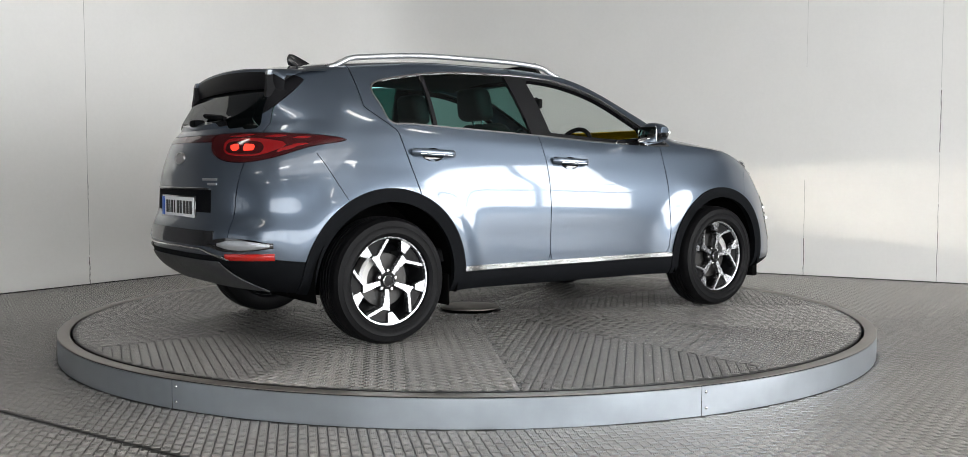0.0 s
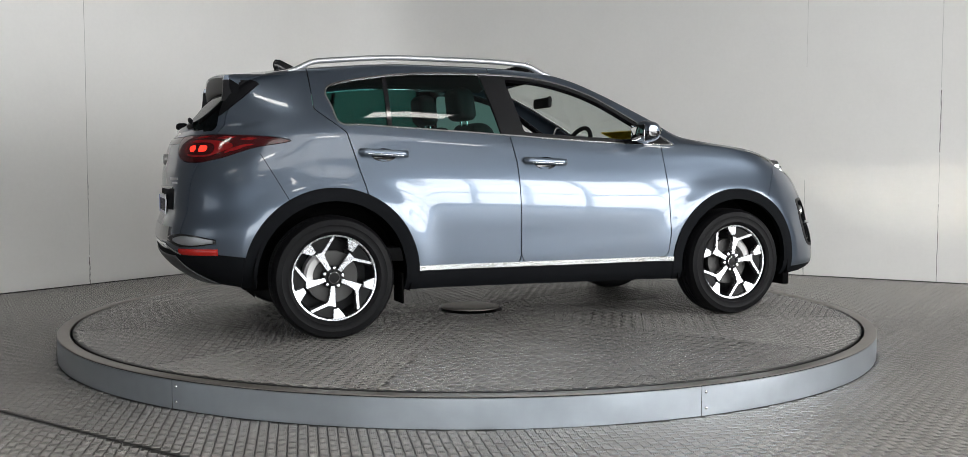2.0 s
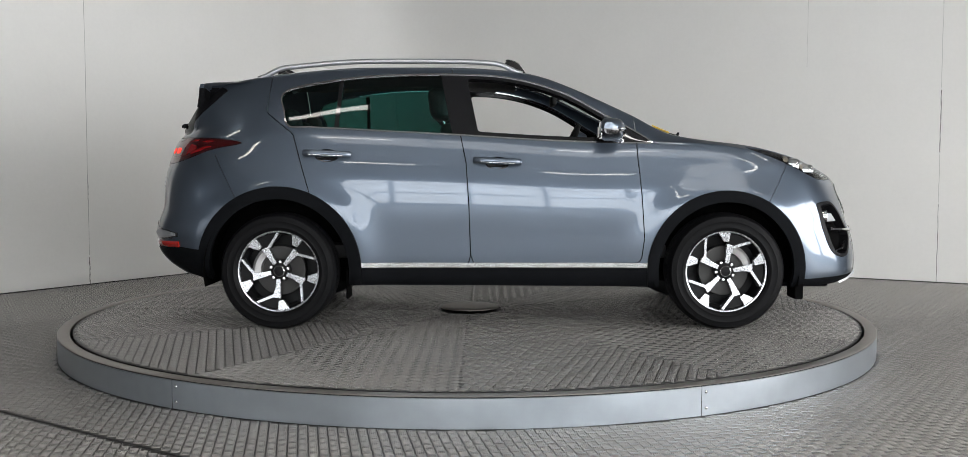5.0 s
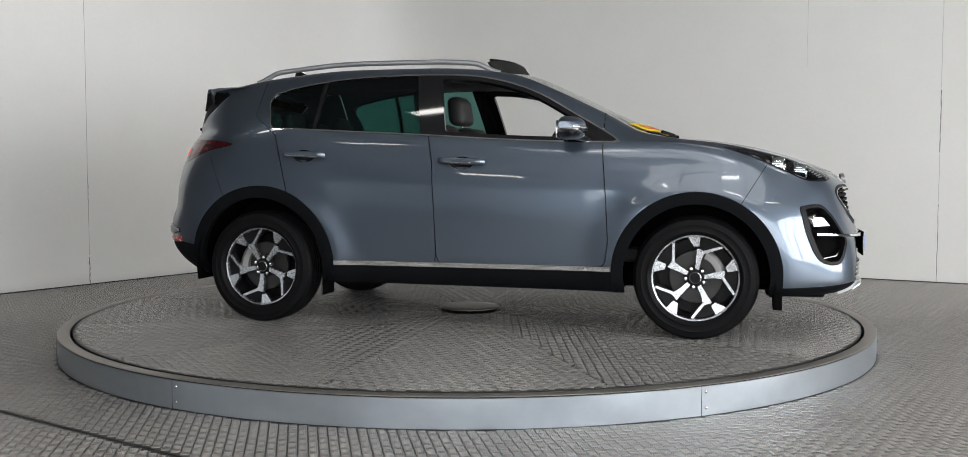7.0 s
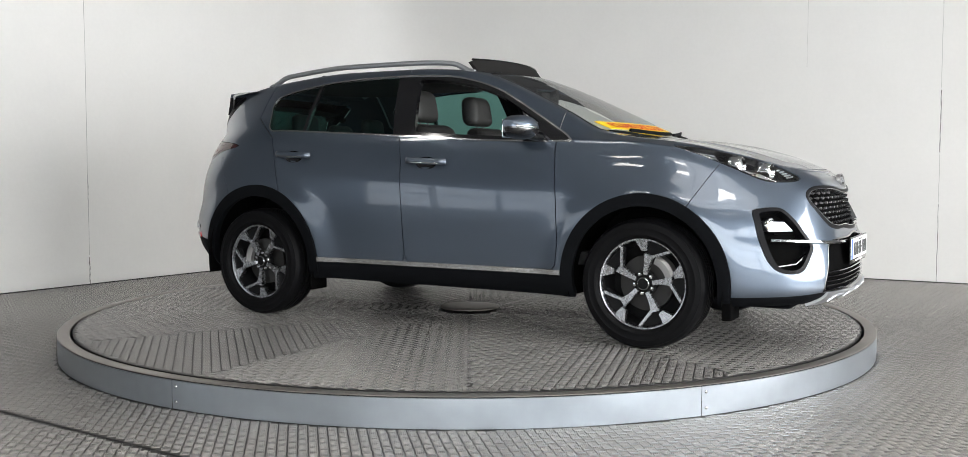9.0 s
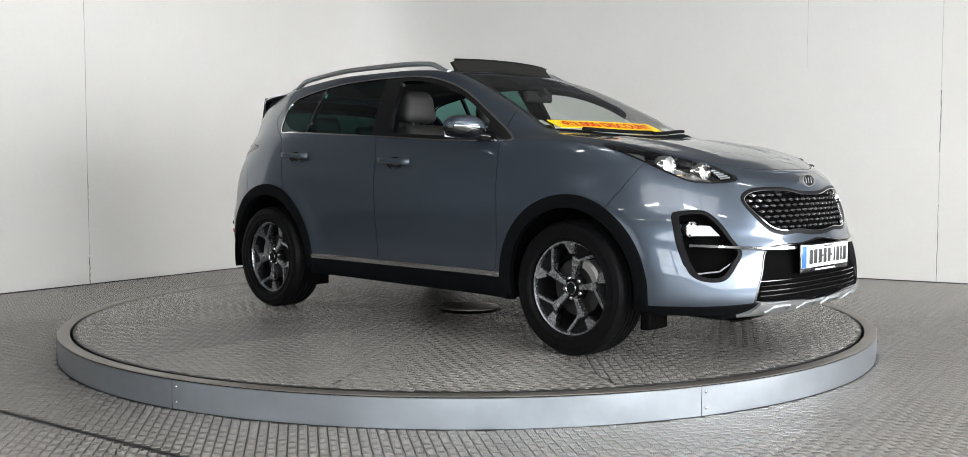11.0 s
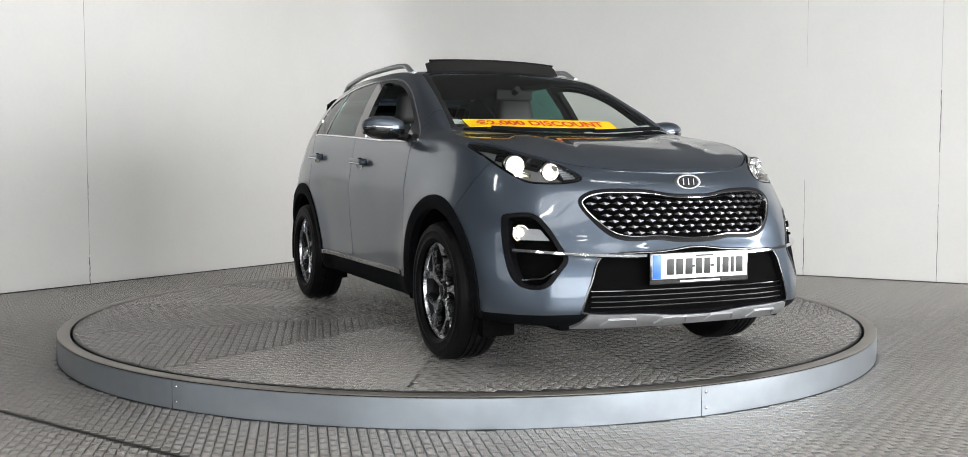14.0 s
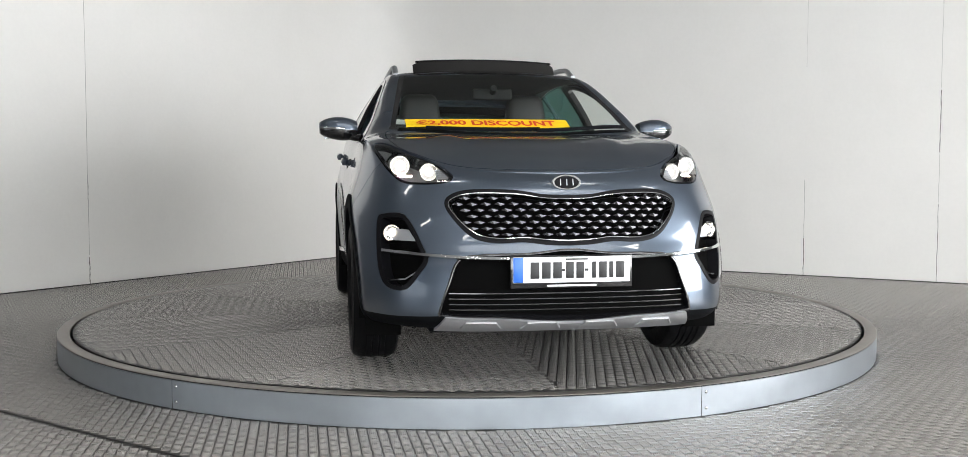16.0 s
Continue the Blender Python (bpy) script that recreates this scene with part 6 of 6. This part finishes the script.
def build_cabin():
    for y in (-0.37, 0.37):
        seat = part("front_seat", rounded((-0.16, y - 0.25, 0.50), (0.38, y + 0.25, 0.72), 0.06), M_SEAT, CAR, "dark grey leather front seat")
        part("backrest", rounded((-0.24, y - 0.26, 0.66), (-0.08, y + 0.26, 1.25), 0.065, 0.16, 0.25), M_SEAT, seat)
        part("headrest", rounded((-0.445, y - 0.15, 1.265), (-0.315, y + 0.15, 1.475), 0.055, 0.03, 0.2), M_SEAT, seat)
        for s in (-0.05, 0.05):
            part("headrest_post", tube([Vector((-0.355, y + s, 1.18)), Vector((-0.375, y + s, 1.30))], 0.007, 0.007), M_CHROME, seat)
    bench = part("rear_seat", rounded((-1.10, -0.535, 0.50), (-0.62, 0.535, 0.72), 0.06), M_SEAT, CAR, "dark grey leather rear bench")
    part("backrest", rounded((-1.20, -0.535, 0.66), (-1.04, 0.535, 1.20), 0.06, 0.18, 0.05), M_SEAT, bench)
    for y in (-0.40, 0.0, 0.40):
        h = 1.34 if y else 1.28
        part("headrest", rounded((-1.37, y - 0.12, 1.20), (-1.28, y + 0.12, h), 0.04, 0.02, 0.1), M_SEAT, bench)
    dash = part("dashboard", rounded((0.56, -0.70, 0.70), (1.06, 0.70, 1.105), 0.07, 0.05), M_TRIM, CAR, "dark plastic dashboard")
    part("instrument_hood", rounded((0.50, -0.56, 1.02), (0.74, -0.20, 1.135), 0.05, 0.0, 0.2), M_TRIM, dash)
    part("screen", rounded((0.50, -0.14, 0.98), (0.56, 0.14, 1.125), 0.02), M_GLOSSBLACK, dash, "black centre screen")
    # steering wheel on the right
    ring = [Vector((0.185 * math.sin(a) * math.sin(radians(24)), 0.185 * math.cos(a), 0.185 * math.sin(a) * math.cos(radians(24)))) for a in np.linspace(0, 2 * math.pi, 41)]
    st = part("steering_wheel", tube([Vector((0.42, -0.37, 1.065)) + p for p in ring], 0.015, 0.015, 10, False), M_TRIM, CAR, "dark steering wheel")
    part("steering_boss", rounded((0.42, -0.45, 0.99), (0.49, -0.29, 1.11), 0.025), M_TRIM, st)
    for a in (0.1, math.pi - 0.1, -math.pi / 2):
        p = Vector((0.185 * math.sin(a) * math.sin(radians(24)), 0.185 * math.cos(a), 0.185 * math.sin(a) * math.cos(radians(24))))
        part("steering_spoke", tube([Vector((0.44, -0.37, 1.055)), Vector((0.42, -0.37, 1.065)) + p], 0.018, 0.010), M_TRIM, st)
    mir = part("rear_view_mirror", rounded((0.34, -0.125, 1.385), (0.375, 0.125, 1.455), 0.015), M_TRIM, CAR, "black rear view mirror")
    part("mirror_stem", tube([Vector((0.36, 0, 1.43)), Vector((0.42, 0, 1.455))], 0.02, 0.02), M_TRIM, mir)
    part("cabin_floor", box_bm((-1.25, -0.76, 0.42), (1.0, 0.76, 0.50), 0.01), M_TRIM, CAR, "dark cabin floor")
    v, n, f = SHELL
    lin = clip(SHELL, np.where((v[:, 2] > 1.545) & (v[:, 0] > -1.75) & (v[:, 0] < 0.12), -1.0, 1.0))[0]
    whole("headliner", lin, M_HEADLINER, CAR, "grey cloth headliner", depth=0, offset=-0.022)


build_cabin()


# ---- sale banner on the windscreen ----
def build_banner():
    root = new("sale_banner")
    tagged(root, "yellow card banner with red discount lettering at the windscreen base", "banner")
    root.parent = None
    y0, y1 = -0.595, 0.305

    def on_glass(y, k, lift):
        xb = 1.105 - 0.20 * y * y
        x = xb - 0.105 * k
        p, n = outward(plan_view, [(x, y if abs(y) > 0.002 else 0.002)], "top")[0]
        return p + n * lift
    bm = bmesh.new()
    cols = []
    for y in np.linspace(y0, y1, 40):
        cols.append([bm.verts.new(on_glass(y, k, l)) for k, l in ((0, 0.004), (0, 0.009), (0.33, 0.010), (0.66, 0.010), (1, 0.010), (1, 0.004))])
    for a, c in zip(cols, cols[1:]):
        for j in range(5):
            bm.faces.new((a[j], c[j], c[j + 1], a[j + 1]))
    bm.faces.new(cols[0])
    bm.faces.new(cols[-1][::-1])
    card = part("card", bm, M_YELLOW, root, "yellow card")
    cu = bpy.data.curves.new("banner_text", "FONT")
    cu.body = "€2,000 DISCOUNT"
    cu.size, cu.extrude, cu.resolution_u, cu.offset = 0.1, 0.0, 4, 0.0030
    tmp = new("banner_text", cu)
    bpy.context.view_layer.update()
    me = bpy.data.meshes.new_from_object(tmp.evaluated_get(bpy.context.evaluated_depsgraph_get()))
    bpy.data.objects.remove(tmp)
    co = np.array([v.co[:] for v in me.vertices])
    lo, hi = co.min(0), co.max(0)
    for v in me.vertices:
        f = (v.co.x - lo[0]) / (hi[0] - lo[0])
        k = (v.co.y - 0.0) / 0.073
        v.co = on_glass(y0 + 0.055 + (y1 - y0 - 0.13) * f, 0.20 + 0.58 * k, 0.0125)
    me.materials.append(M_REDINK)
    ob = new("lettering", me)
    ob.parent = root
    ob["label"] = "bold red lettering"
    return root


def build_stickers():
    for ya, yb, xa, xb, m in ((0.50, 0.64, 0.955, 1.005, M_STICKER), (-0.645, -0.585, 0.93, 0.985, M_STICKER)):
        bm = bmesh.new()
        rows = []
        for y in np.linspace(ya, yb, 6):
            row = []
            for x in (xa, xb):
                pt, nr = outward(plan_view, [(x - 0.35 * (abs(y) - 0.5), y)], "top")[0]
                row += [pt - nr * 0.010, pt - nr * 0.011]
            rows.append([bm.verts.new(row[i]) for i in (0, 2, 3, 1)])
        for a_, c_ in zip(rows, rows[1:]):
            for k in range(4):
                bm.faces.new((a_[k], a_[(k + 1) % 4], c_[(k + 1) % 4], c_[k]))
        bm.faces.new(rows[0])
        bm.faces.new(rows[-1][::-1])
        part("windscreen_sticker", bm, m, CAR, "pale paper sticker behind the windscreen")


M_STICKER = mat("pale_paper", (0.55, 0.57, 0.56), 0.6, grain=0.25, scale=90)
build_stickers()
BANNER = build_banner()
def motions():
    rows_car, rows_deck = [], []
    for i in range(33):
        t = 0.5 * i
        a = TURN_0 + TURN_RATE * t
        c, s = math.cos(radians(a)), math.sin(radians(a))
        rows_car.append((t, pose(CAR_DX * c - CAR_DY * s, CAR_DX * s + CAR_DY * c, 0, 0, 0, a)))
        rows_deck.append((t, pose(0, 0, 0, 0, 0, a)))
    walk(CAR, rows_car)
    walk(BANNER, rows_car)
    walk(DECK, rows_deck)


motions()
